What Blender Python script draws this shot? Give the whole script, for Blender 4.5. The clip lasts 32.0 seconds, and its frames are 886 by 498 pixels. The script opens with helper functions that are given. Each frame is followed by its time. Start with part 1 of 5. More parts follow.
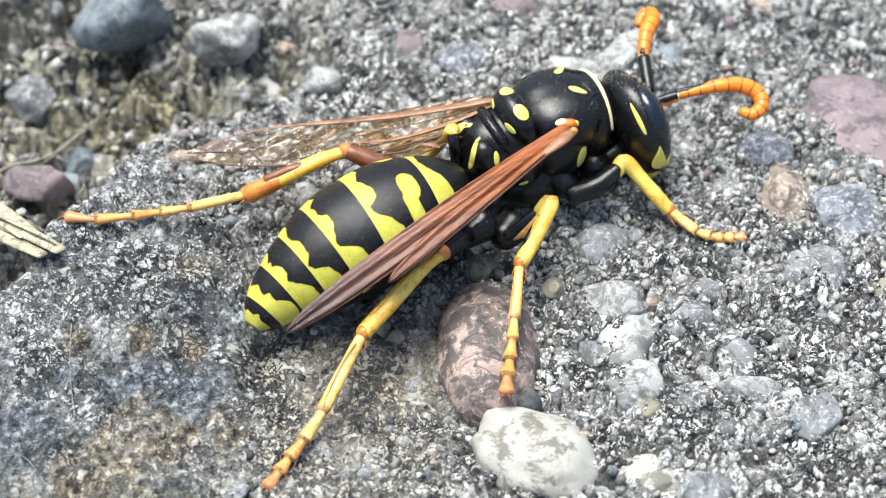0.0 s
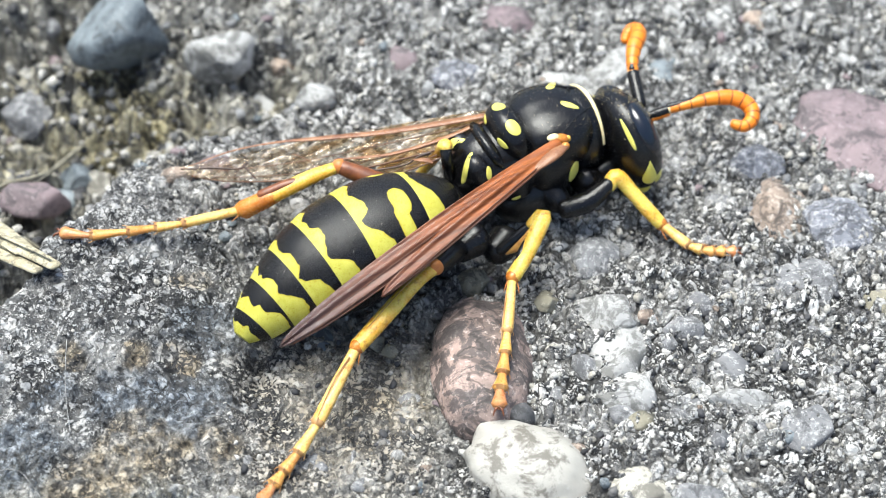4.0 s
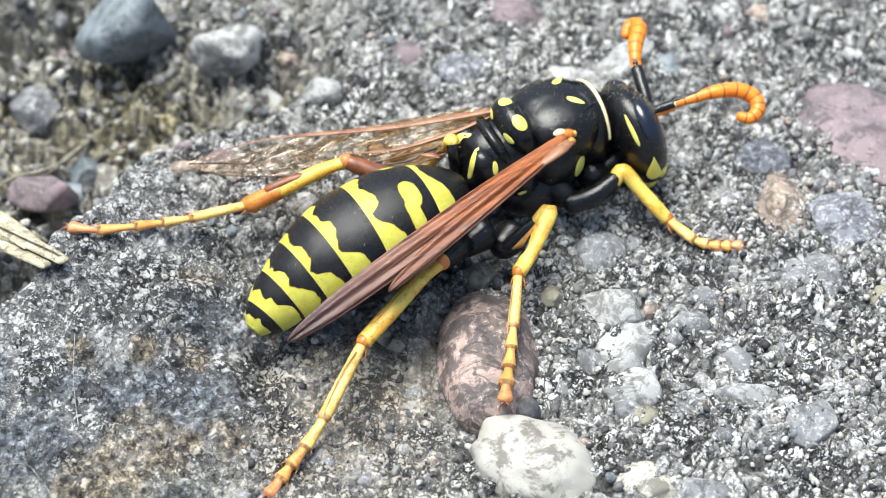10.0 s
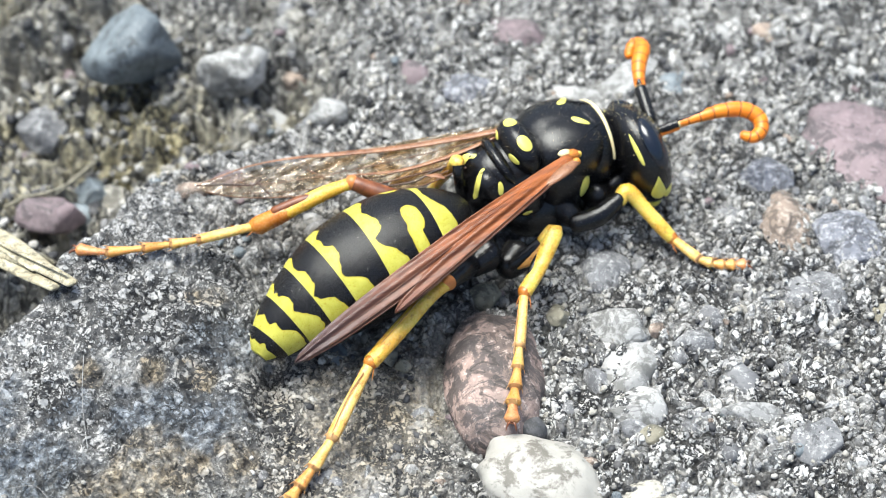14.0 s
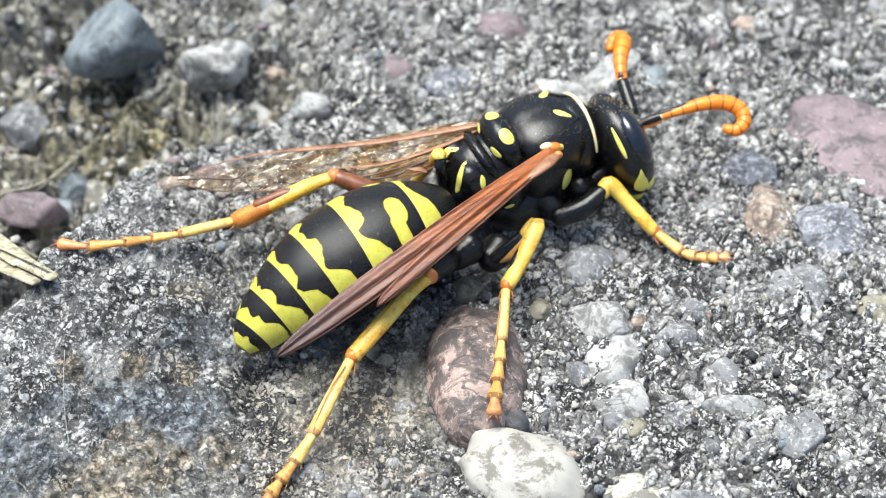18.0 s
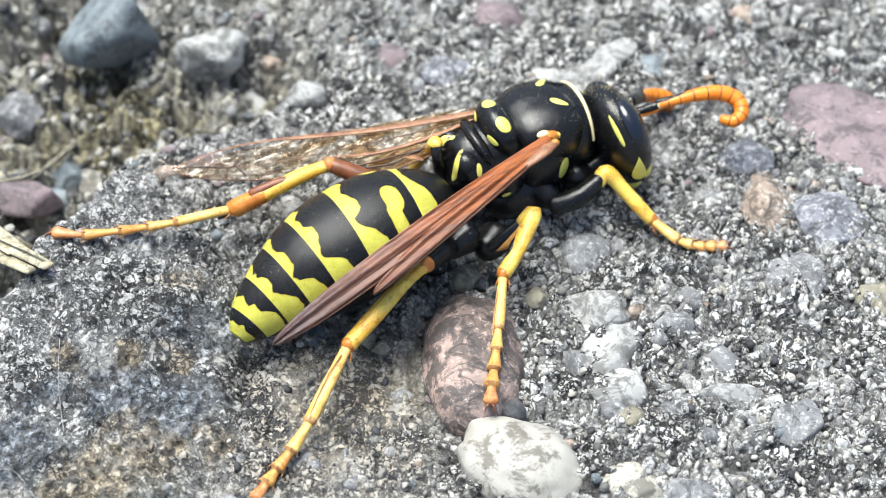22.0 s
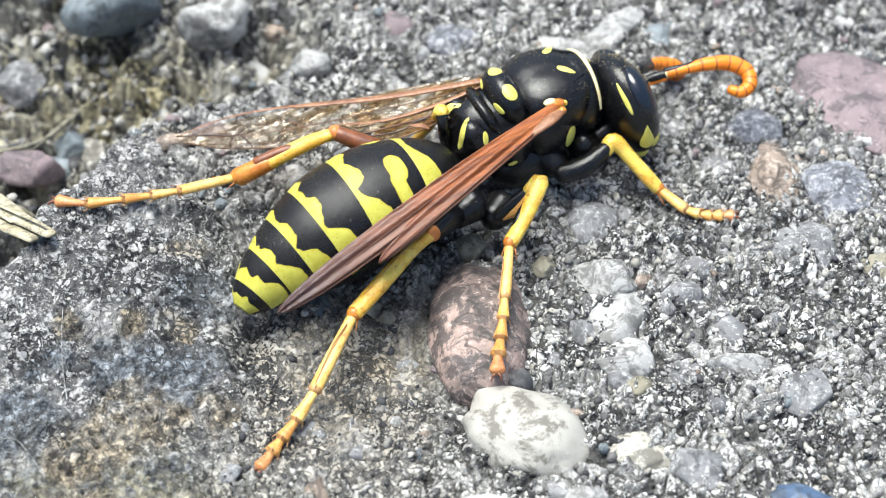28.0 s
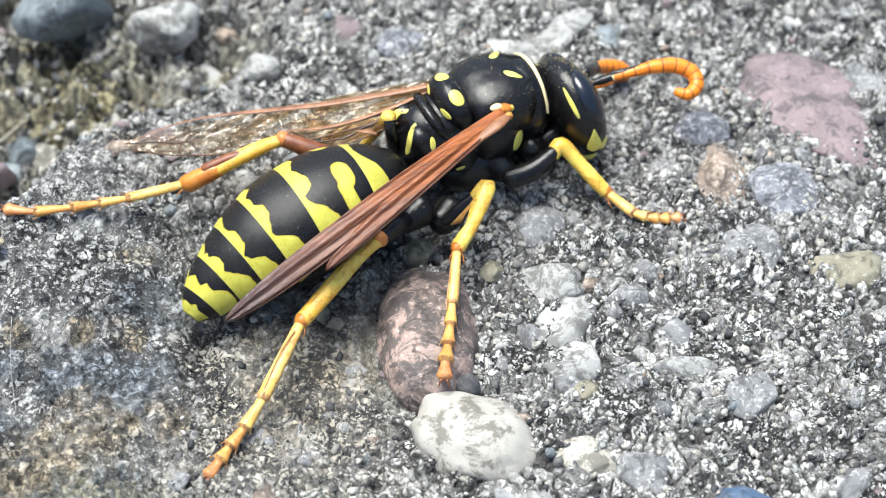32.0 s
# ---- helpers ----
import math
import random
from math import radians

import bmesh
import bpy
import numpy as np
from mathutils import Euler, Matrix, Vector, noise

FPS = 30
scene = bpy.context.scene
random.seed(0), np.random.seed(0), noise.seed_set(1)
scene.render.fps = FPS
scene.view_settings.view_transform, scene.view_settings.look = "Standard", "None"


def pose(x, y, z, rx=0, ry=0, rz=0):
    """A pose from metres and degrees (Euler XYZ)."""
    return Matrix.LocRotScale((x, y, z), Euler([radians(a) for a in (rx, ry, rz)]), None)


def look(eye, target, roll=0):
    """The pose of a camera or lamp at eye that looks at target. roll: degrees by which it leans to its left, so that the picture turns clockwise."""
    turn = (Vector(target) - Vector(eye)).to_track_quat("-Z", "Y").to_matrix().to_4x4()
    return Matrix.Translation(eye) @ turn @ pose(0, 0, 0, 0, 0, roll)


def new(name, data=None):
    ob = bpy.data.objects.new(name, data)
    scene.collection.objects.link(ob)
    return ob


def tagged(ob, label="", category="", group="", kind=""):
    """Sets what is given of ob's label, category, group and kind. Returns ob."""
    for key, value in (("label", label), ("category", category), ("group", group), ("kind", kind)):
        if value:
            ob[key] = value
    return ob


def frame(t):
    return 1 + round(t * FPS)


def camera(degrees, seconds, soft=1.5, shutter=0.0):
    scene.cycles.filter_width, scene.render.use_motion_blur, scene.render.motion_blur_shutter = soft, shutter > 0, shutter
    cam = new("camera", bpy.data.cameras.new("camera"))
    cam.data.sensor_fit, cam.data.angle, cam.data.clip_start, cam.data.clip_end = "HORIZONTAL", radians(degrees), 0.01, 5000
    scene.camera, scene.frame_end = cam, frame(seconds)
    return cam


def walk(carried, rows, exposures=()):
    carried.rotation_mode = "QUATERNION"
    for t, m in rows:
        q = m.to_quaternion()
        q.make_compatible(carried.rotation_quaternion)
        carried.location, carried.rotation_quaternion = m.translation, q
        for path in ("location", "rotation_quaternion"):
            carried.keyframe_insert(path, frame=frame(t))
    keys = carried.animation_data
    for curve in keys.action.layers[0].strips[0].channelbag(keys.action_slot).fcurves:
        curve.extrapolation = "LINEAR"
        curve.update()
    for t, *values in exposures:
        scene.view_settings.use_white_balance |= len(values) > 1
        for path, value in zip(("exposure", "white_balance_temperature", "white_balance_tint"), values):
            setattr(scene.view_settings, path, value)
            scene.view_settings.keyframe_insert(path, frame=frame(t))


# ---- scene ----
# All lengths below are in millimetres; MM turns them into metres.
MM = 0.001
cam = camera(24, 32.0, soft=1.0)
# seconds, eye, pitch, yaw, roll
PATH = [
    (0.0, -0.215, -39.362, 46.569, -49.878, -0.248, 0.467),
    (0.5, -0.288, -39.363, 46.514, -49.965, -0.266, 0.351),
    (1.0, -0.083, -39.374, 46.671, -49.990, -0.025, 0.216),
    (1.5, -0.041, -39.573, 46.762, -49.341, -0.164, 0.329),
    (2.0, -0.079, -39.534, 46.879, -49.254, -0.038, 0.160),
    (2.5, -0.060, -39.597, 47.002, -49.091, -0.116, 0.072),
    (3.0, 0.018, -39.778, 46.831, -49.176, 0.134, 0.006),
    (3.5, 0.037, -39.795, 46.629, -49.277, -0.086, 0.170),
    (5.5, 0.100, -39.185, 47.395, -49.839, -0.196, 0.198),
    (6.0, -0.031, -39.149, 47.109, -50.157, -0.100, 0.179),
    (6.5, 0.185, -39.247, 47.067, -50.147, 0.085, 0.084),
    (7.0, 0.741, -39.570, 47.180, -50.430, 0.629, -0.226),
    (7.5, 0.432, -39.351, 47.157, -50.037, 0.135, 0.074),
    (8.0, 0.021, -39.438, 47.310, -49.951, -0.174, 0.231),
    (8.5, -0.097, -39.483, 47.205, -49.853, -0.025, 0.133),
    (9.0, -0.000, -39.464, 47.032, -50.025, -0.001, 0.138),
    (9.5, -0.082, -39.567, 47.097, -49.860, 0.060, 0.119),
    (10.0, 0.060, -39.578, 47.182, -49.841, 0.140, -0.000),
    (10.5, 0.190, -39.730, 47.186, -49.629, 0.177, -0.025),
    (11.0, 0.153, -39.655, 47.169, -49.560, -0.197, 0.223),
    (11.5, 0.074, -39.653, 47.279, -49.652, 0.138, -0.033),
    (12.0, 0.075, -39.579, 47.391, -49.781, 0.221, -0.162),
    (12.5, -0.160, -39.555, 47.348, -49.718, 0.240, -0.209),
    (13.0, 0.061, -39.614, 47.378, -49.607, -0.097, 0.041),
    (13.5, 0.136, -39.552, 47.734, -49.698, 0.504, -0.480),
    (14.0, -0.066, -39.502, 47.663, -49.630, 0.210, -0.325),
    (14.5, 0.106, -39.635, 47.695, -49.631, 0.121, -0.284),
    (16.5, 0.290, -39.525, 47.593, -49.665, -0.025, -0.276),
    (17.0, 0.426, -39.607, 47.571, -49.426, -0.196, -0.177),
    (17.5, 0.233, -39.616, 47.436, -49.597, -0.113, -0.194),
    (18.0, 0.237, -39.558, 47.490, -49.664, -0.106, -0.227),
    (18.5, 0.206, -39.624, 47.311, -49.753, -0.168, -0.150),
    (19.0, 0.376, -39.695, 47.144, -50.009, 0.043, -0.266),
    (19.5, 0.271, -39.675, 47.311, -49.827, 0.256, -0.488),
    (20.0, 0.325, -39.696, 47.089, -49.931, -0.041, -0.226),
    (20.5, 0.227, -39.570, 47.137, -49.800, -0.203, -0.122),
    (21.0, 0.036, -39.473, 47.132, -49.820, -0.612, 0.127),
    (21.5, 0.088, -39.588, 47.145, -49.658, -0.398, -0.039),
    (22.0, 0.156, -39.643, 47.133, -49.699, -0.374, -0.030),
    (22.5, 0.177, -39.673, 47.115, -49.880, 0.020, -0.312),
    (23.0, 0.132, -39.659, 47.013, -49.984, 0.044, -0.327),
    (23.5, -0.118, -39.695, 47.064, -49.753, 0.035, -0.435),
    (24.0, 0.102, -39.731, 46.952, -49.753, -0.326, -0.002),
    (24.5, -0.084, -39.634, 46.991, -50.197, -0.051, -0.300),
    (25.0, 0.094, -39.743, 46.726, -50.387, -0.021, -0.264),
    (25.5, 0.041, -39.745, 46.765, -50.295, -0.154, -0.149),
    (27.5, -0.029, -39.635, 46.571, -50.099, -0.476, 0.067),
    (28.0, -0.049, -39.609, 46.554, -50.221, -0.427, 0.057),
    (28.5, -0.156, -39.546, 46.677, -50.352, 0.048, -0.352),
    (29.0, -0.157, -39.593, 46.451, -50.477, -0.296, -0.022),
    (29.5, -0.148, -39.525, 46.225, -50.636, -0.039, -0.012),
    (30.0, -0.301, -39.448, 45.803, -51.116, 0.363, 0.001),
    (30.5, -0.501, -39.557, 46.155, -50.890, 0.443, -0.173),
    (31.0, -0.758, -39.163, 46.337, -51.036, 0.818, -0.430),
    (31.5, 0.519, -38.921, 46.980, -51.534, 0.800, -0.131),
    (32.0, 0.904, -39.168, 47.301, -50.867, -1.249, 0.245),
]


def aim(ex, ey, ez, pitch, yaw, roll):
    p, w = radians(pitch), radians(yaw)
    d = Vector((-math.sin(w) * math.cos(p), math.cos(w) * math.cos(p), math.sin(p)))
    eye = Vector((ex, ey, ez)) * MM
    return look(eye, eye + d * 0.06, roll)


walk(cam, [(t, aim(*row)) for t, *row in PATH], exposures=[(0, 1.12, 5950, 4), (32, 1.12, 5950, 4)])
cam.data.dof.use_dof = True
cam.data.dof.focus_distance = 0.0586
cam.data.dof.aperture_fstop = 98

# ---- light: bright open shade, sky all round and a veiled sun high behind the insect ----
world = bpy.data.worlds.new("sky")
scene.world = world
world.use_nodes = True
wn = world.node_tree
sky = wn.nodes.new("ShaderNodeTexSky")
sky.sky_type = "NISHITA"
sky.sun_disc = False
sky.sun_elevation = radians(74)
sky.sun_rotation = radians(308)
sky.air_density, sky.dust_density, sky.ozone_density = 1.0, 5.0, 1.0
wn.links.new(sky.outputs[0], wn.nodes["Background"].inputs[0])
wn.nodes["Background"].inputs[1].default_value = 0.108
sun = new("sun", bpy.data.lights.new("sun", "SUN"))
sun.data.energy, sun.data.angle, sun.data.color = 3.3, radians(38), (1.0, 0.94, 0.84)
SUN_FROM = Vector((-0.22, 0.17, 0.96))
sun.matrix_world = look(SUN_FROM, (0, 0, 0))


# ---- materials ----
def nodes_of(name):
    m = bpy.data.materials.new(name)
    m.use_nodes = True
    nt = m.node_tree
    return m, nt, nt.nodes["Principled BSDF"]


def node(nt, kind, **inputs):
    n = nt.nodes.new(kind)
    for key, value in inputs.items():
        n.inputs[key.replace("_", " ")].default_value = value
    return n


def coords(nt, scale=1.0, shift=False):
    """Object coordinates in millimetres times scale; shift: another part of the pattern for each object."""
    tc = nt.nodes.new("ShaderNodeTexCoord")
    mul = nt.nodes.new("ShaderNodeVectorMath")
    mul.operation = "SCALE"
    mul.inputs[3].default_value = 1000.0 * scale
    nt.links.new(tc.outputs["Object"], mul.inputs[0])
    if not shift:
        return mul.outputs[0]
    info = nt.nodes.new("ShaderNodeObjectInfo")
    add = nt.nodes.new("ShaderNodeVectorMath")
    add.operation = "MULTIPLY_ADD"
    nt.links.new(info.outputs["Random"], add.inputs[0])
    add.inputs[1].default_value = (57, 91, 33)
    nt.links.new(mul.outputs[0], add.inputs[2])
    return add.outputs[0]


def noise_of(nt, vec, scale, detail=4.0, rough=0.6, distort=0.0):
    n = node(nt, "ShaderNodeTexNoise", Scale=scale, Detail=detail, Roughness=rough, Distortion=distort)
    nt.links.new(vec, n.inputs["Vector"])
    return n.outputs["Fac"]


def ramp(nt, fac, stops, hard=False):
    r = nt.nodes.new("ShaderNodeValToRGB")
    r.color_ramp.interpolation = "CONSTANT" if hard else "LINEAR"
    els = r.color_ramp.elements
    while len(els) < len(stops):
        els.new(0.5)
    for el, (pos, col) in zip(els, stops):
        el.position = pos
        el.color = (*col, 1) if len(col) == 3 else col
    nt.links.new(fac, r.inputs[0])
    return r.outputs[0]


def mix(nt, fac, a, b, blend="MIX"):
    m = nt.nodes.new("ShaderNodeMix")
    m.data_type, m.blend_type = "RGBA", blend
    for slot, value in ((0, fac), (6, a), (7, b)):
        if isinstance(value, (int, float)):
            m.inputs[slot].default_value = value
        elif isinstance(value, tuple):
            m.inputs[slot].default_value = (*value, 1)
        else:
            nt.links.new(value, m.inputs[slot])
    return m.outputs[2]


def bump(nt, bsdf, height, strength, mm):
    b = node(nt, "ShaderNodeBump", Strength=strength, Distance=mm * MM)
    nt.links.new(height, b.inputs["Height"])
    nt.links.new(b.outputs[0], bsdf.inputs["Normal"])


def grey(v):
    return (v, v, v)


def shell_material(name, base, alt, rough=0.3, scale=2.0, grain=30.0, bump_mm=0.01, strength=0.4, gloss=0.5, spread=(0.4, 0.65), speck=None, glow=0.0, dust=False):
    """Chitin: two tones in soft patches, fine punctures and a sheen."""
    m, nt, b = nodes_of(name)
    v = coords(nt)
    n1, n2 = noise_of(nt, v, scale, 4), noise_of(nt, v, grain, 3)
    col = ramp(nt, n1, ((spread[0], base), (spread[1], alt)))
    if speck:
        col = mix(nt, ramp(nt, noise_of(nt, v, 4.5, 5, 0.7), ((0.56, grey(0)), (0.68, grey(0.75)))), col, speck)
    if dust:
        col = mix(nt, ramp(nt, noise_of(nt, v, 8.0, 2), ((0.71, grey(0)), (0.76, grey(0.35)))), col, (0.20, 0.19, 0.17))
    nt.links.new(col, b.inputs["Base Color"])
    nt.links.new(ramp(nt, n2, ((0.3, grey(max(0.03, rough - 0.1))), (0.7, grey(rough + 0.12)))), b.inputs["Roughness"])
    b.inputs["Specular IOR Level"].default_value = gloss
    if glow:
        b.inputs["Subsurface Weight"].default_value = glow
        b.inputs["Subsurface Radius"].default_value = (1.0, 0.45, 0.1)
        b.inputs["Subsurface Scale"].default_value = 0.25 * MM
    if dust:  # the shell is faintly uneven
        n2 = mix(nt, 0.6, n2, noise_of(nt, v, 4.0, 3))
        bump_mm *= 3
    bump(nt, b, n2, strength, bump_mm)
    return m


BLACK = shell_material("black_chitin", (0.004, 0.004, 0.005), (0.009, 0.0085, 0.008), 0.19, 1.5, 26, 0.016, 0.4, 0.34, dust=True)
YELLOW = shell_material("yellow_chitin", (0.66, 0.61, 0.13), (0.58, 0.53, 0.09), 0.4, 2.5, 25, 0.015, 0.4)
LEG_YELLOW = shell_material("leg_yellow", (0.70, 0.53, 0.10), (0.60, 0.34, 0.04), 0.28, 1.3, 14, 0.045, 0.6, spread=(0.40, 0.60), speck=(0.28, 0.11, 0.025), glow=0.25)
LEG_ORANGE = shell_material("leg_orange", (0.52, 0.20, 0.045), (0.40, 0.12, 0.025), 0.42, 2.5, 25, 0.012, 0.5)
LEG_RIM = shell_material("leg_rim", (0.42, 0.24, 0.09), (0.27, 0.12, 0.035), 0.42, 2.5, 25, 0.012, 0.5)
LEG_AMBER = shell_material("leg_amber", (0.50, 0.20, 0.03), (0.36, 0.11, 0.015), 0.25, 1.5, 20, 0.02, 0.5, glow=0.3)
LEG_TAN = shell_material("leg_tan", (0.60, 0.32, 0.08), (0.48, 0.21, 0.045), 0.32, 1.6, 14, 0.04, 0.6, speck=(0.28, 0.11, 0.025), glow=0.2)
LEG_PALE = shell_material("leg_pale", (0.68, 0.47, 0.14), (0.60, 0.33, 0.07), 0.3, 1.8, 12, 0.05, 0.6, speck=(0.32, 0.14, 0.03), glow=0.2)
LEG_TIP = shell_material("leg_tip", (0.50, 0.23, 0.085), (0.40, 0.15, 0.05), 0.3, 2.0, 12, 0.05, 0.6, glow=0.2)
LEG_BROWN = shell_material("leg_brown", (0.10, 0.03, 0.012), (0.22, 0.07, 0.02), 0.4, 2.5, 25, 0.012, 0.5)
ORANGE = shell_material("antenna_orange", (0.72, 0.215, 0.008), (0.62, 0.16, 0.005), 0.38, 3.0, 30, 0.01, 0.4, glow=0.15)
ORANGE_DARK = shell_material("antenna_ring", (0.24, 0.055, 0.008), (0.16, 0.035, 0.006), 0.5)
CREAM = shell_material("cream_chitin", (0.72, 0.62, 0.34), (0.62, 0.5, 0.25), 0.4)
RUSSET = shell_material("wing_edge_russet", (0.26, 0.125, 0.06), (0.14, 0.055, 0.025), 0.3, 2.0, 20, 0.03, 0.6)
EYE = shell_material("eye_black", (0.004, 0.006, 0.010), (0.006, 0.009, 0.018), 0.14, 1.0, 60, 0.004, 0.3, 0.6)


def gaster_material():
    """Black and yellow, parted where the attribute band crosses zero."""
    m, nt, b = nodes_of("banded_chitin")
    v = coords(nt)
    at = nt.nodes.new("ShaderNodeAttribute")
    at.attribute_name = "band"
    wob = noise_of(nt, v, 6.0, 4)
    add = nt.nodes.new("ShaderNodeMath")
    add.operation = "MULTIPLY_ADD"
    add.inputs[1].default_value = 0.10
    nt.links.new(wob, add.inputs[0])
    nt.links.new(at.outputs["Fac"], add.inputs[2])
    mask = ramp(nt, add.outputs[0], ((0.04, grey(0)), (0.065, grey(1))))
    n1 = noise_of(nt, v, 3.0, 5)
    speck = noise_of(nt, v, 16.0, 2)
    black = ramp(nt, n1, ((0.35, (0.005, 0.005, 0.006)), (0.65, (0.010, 0.009, 0.008))))
    yell = ramp(nt, n1, ((0.35, (0.50, 0.475, 0.085)), (0.65, (0.40, 0.375, 0.05))))
    yell = mix(nt, ramp(nt, speck, ((0.60, grey(0)), (0.68, grey(0.8)))), yell, (0.33, 0.24, 0.02))
    yell = mix(nt, ramp(nt, add.outputs[0], ((0.06, grey(0.75)), (0.16, grey(0)))), yell, (0.42, 0.33, 0.02))
    black = mix(nt, ramp(nt, noise_of(nt, v, 7.0, 2), ((0.70, grey(0)), (0.73, grey(0.6)))), black, (0.22, 0.21, 0.19))
    nt.links.new(mix(nt, mask, black, yell), b.inputs["Base Color"])
    n2 = noise_of(nt, v, 34.0, 3)
    nt.links.new(ramp(nt, n2, ((0.3, grey(0.17)), (0.7, grey(0.36)))), b.inputs["Roughness"])
    b.inputs["Specular IOR Level"].default_value = 0.27
    bump(nt, b, n2, 0.6, 0.02)
    return m


GASTER = gaster_material()


def wing_material(name, alpha, root, tip, streak):
    """A membrane that changes tone from its root to its tip, with long fine streaks."""
    m, nt, b = nodes_of(name)
    v = coords(nt)
    sep = nt.nodes.new("ShaderNodeSeparateXYZ")
    nt.links.new(v, sep.inputs[0])
    far = node(nt, "ShaderNodeMapRange")
    far.inputs[1].default_value, far.inputs[2].default_value = -1.5, -8.5
    nt.links.new(sep.outputs[0], far.inputs[0])
    col = mix(nt, far.outputs[0], root, tip)
    mp = node(nt, "ShaderNodeMapping", Scale=(0.07, 3.6, 3.6), Rotation=(0, 0.27, -0.17))
    nt.links.new(v, mp.inputs[0])
    n = noise_of(nt, mp.outputs[0], 1.4, 5, 0.65)
    col = mix(nt, ramp(nt, n, ((0.42, grey(0)), (0.62, grey(0.7)))), col, streak)
    nt.links.new(col, b.inputs["Base Color"])
    b.inputs["Roughness"].default_value = 0.3 if alpha > 0.9 else 0.1
    b.inputs["Alpha"].default_value = alpha
    b.inputs["Specular IOR Level"].default_value = 0.4 if alpha > 0.9 else 0.9
    w = noise_of(nt, v, 2.6, 6, 0.7)
    bump(nt, b, mix(nt, 0.5, w, n), 0.9, 0.10 if alpha > 0.9 else 0.22)
    return m


WING_NEAR = wing_material("wing_folded", 0.95, (0.30, 0.09, 0.02), (0.076, 0.048, 0.046), (0.04, 0.013, 0.009))


def membrane_material():
    """Clear crumpled membrane: lets most light through tinted amber, and glints."""
    m, nt, b = nodes_of("wing_clear")
    out = b.outputs[0].links[0].to_node
    nt.nodes.remove(b)
    v = coords(nt)
    mp = node(nt, "ShaderNodeMapping", Scale=(0.13, 3.0, 3.0), Rotation=(0, 0, 0.33))
    nt.links.new(v, mp.inputs[0])
    tone = noise_of(nt, mp.outputs[0], 1.1, 4, 0.6)
    sep = nt.nodes.new("ShaderNodeSeparateXYZ")
    nt.links.new(v, sep.inputs[0])
    far = node(nt, "ShaderNodeMapRange")
    far.inputs[1].default_value, far.inputs[2].default_value = -4.0, -7.5
    nt.links.new(sep.outputs[0], far.inputs[0])
    clear = nt.nodes.new("ShaderNodeBsdfTransparent")
    amber = ramp(nt, tone, ((0.36, (0.80, 0.62, 0.38)), (0.48, (0.93, 0.85, 0.70)), (0.58, (0.98, 0.96, 0.92))))
    smoke = ramp(nt, tone, ((0.36, (0.84, 0.79, 0.72)), (0.58, (0.95, 0.94, 0.92))))
    nt.links.new(mix(nt, far.outputs[0], amber, smoke), clear.inputs[0])
    gloss = nt.nodes.new("ShaderNodeBsdfGlossy")
    fold = node(nt, "ShaderNodeMapping", Scale=(0.75, 4.2, 4.2), Rotation=(0, 0, 0.33))
    nt.links.new(v, fold.inputs[0])
    # glints put into the gloss colour: brighter spots set by noise, duller between
    nt.links.new(ramp(nt, noise_of(nt, fold.outputs[0], 1.9, 3, 0.6), ((0.54, (0.07, 0.066, 0.058)), (0.61, (0.50, 0.48, 0.44)))), gloss.inputs["Color"])
    gloss.inputs["Roughness"].default_value = 0.08
    bp = node(nt, "ShaderNodeBump", Strength=1.0, Distance=0.30 * MM)
    nt.links.new(noise_of(nt, mp.outputs[0], 4.6, 3, 0.6), bp.inputs["Height"])
    nt.links.new(bp.outputs[0], gloss.inputs["Normal"])
    both = nt.nodes.new("ShaderNodeAddShader")
    nt.links.new(clear.outputs[0], both.inputs[0])
    nt.links.new(gloss.outputs[0], both.inputs[1])
    film = nt.nodes.new("ShaderNodeBsdfTranslucent")
    film.inputs["Color"].default_value = (0.62, 0.47, 0.30, 1)
    last = nt.nodes.new("ShaderNodeMixShader")
    nt.links.new(ramp(nt, tone, ((0.38, grey(0.30)), (0.60, grey(0.10)))), last.inputs[0])
    nt.links.new(both.outputs[0], last.inputs[1])
    nt.links.new(film.outputs[0], last.inputs[2])
    nt.links.new(last.outputs[0], out.inputs["Surface"])
    return m


WING_FAR = membrane_material()
VEIN = shell_material("wing_vein", (0.08, 0.026, 0.012), (0.13, 0.045, 0.018), 0.4)
VEIN_LIGHT = shell_material("wing_vein_amber", (0.11, 0.05, 0.022), (0.07, 0.03, 0.014), 0.35)
VEIN_DARK = shell_material("wing_vein_dark", (0.025, 0.012, 0.008), (0.05, 0.02, 0.01), 0.35)
HAIR_GOLD = shell_material("golden_hair", (0.28, 0.22, 0.10), (0.38, 0.32, 0.17), 0.5)
HAIR = shell_material("pale_hair", (0.12, 0.09, 0.045), (0.20, 0.15, 0.08), 0.5)


def crevice(nt, v, size, wide):
    """White along winding lines: where a noise passes its middle value."""
    n = noise_of(nt, v, size, 3.0, 0.58, 0.4)
    return ramp(nt, n, ((0.5 - wide, grey(0)), (0.5 - wide * 0.55, grey(1)), (0.5 + wide * 0.55, grey(1)), (0.5 + wide, grey(0))))


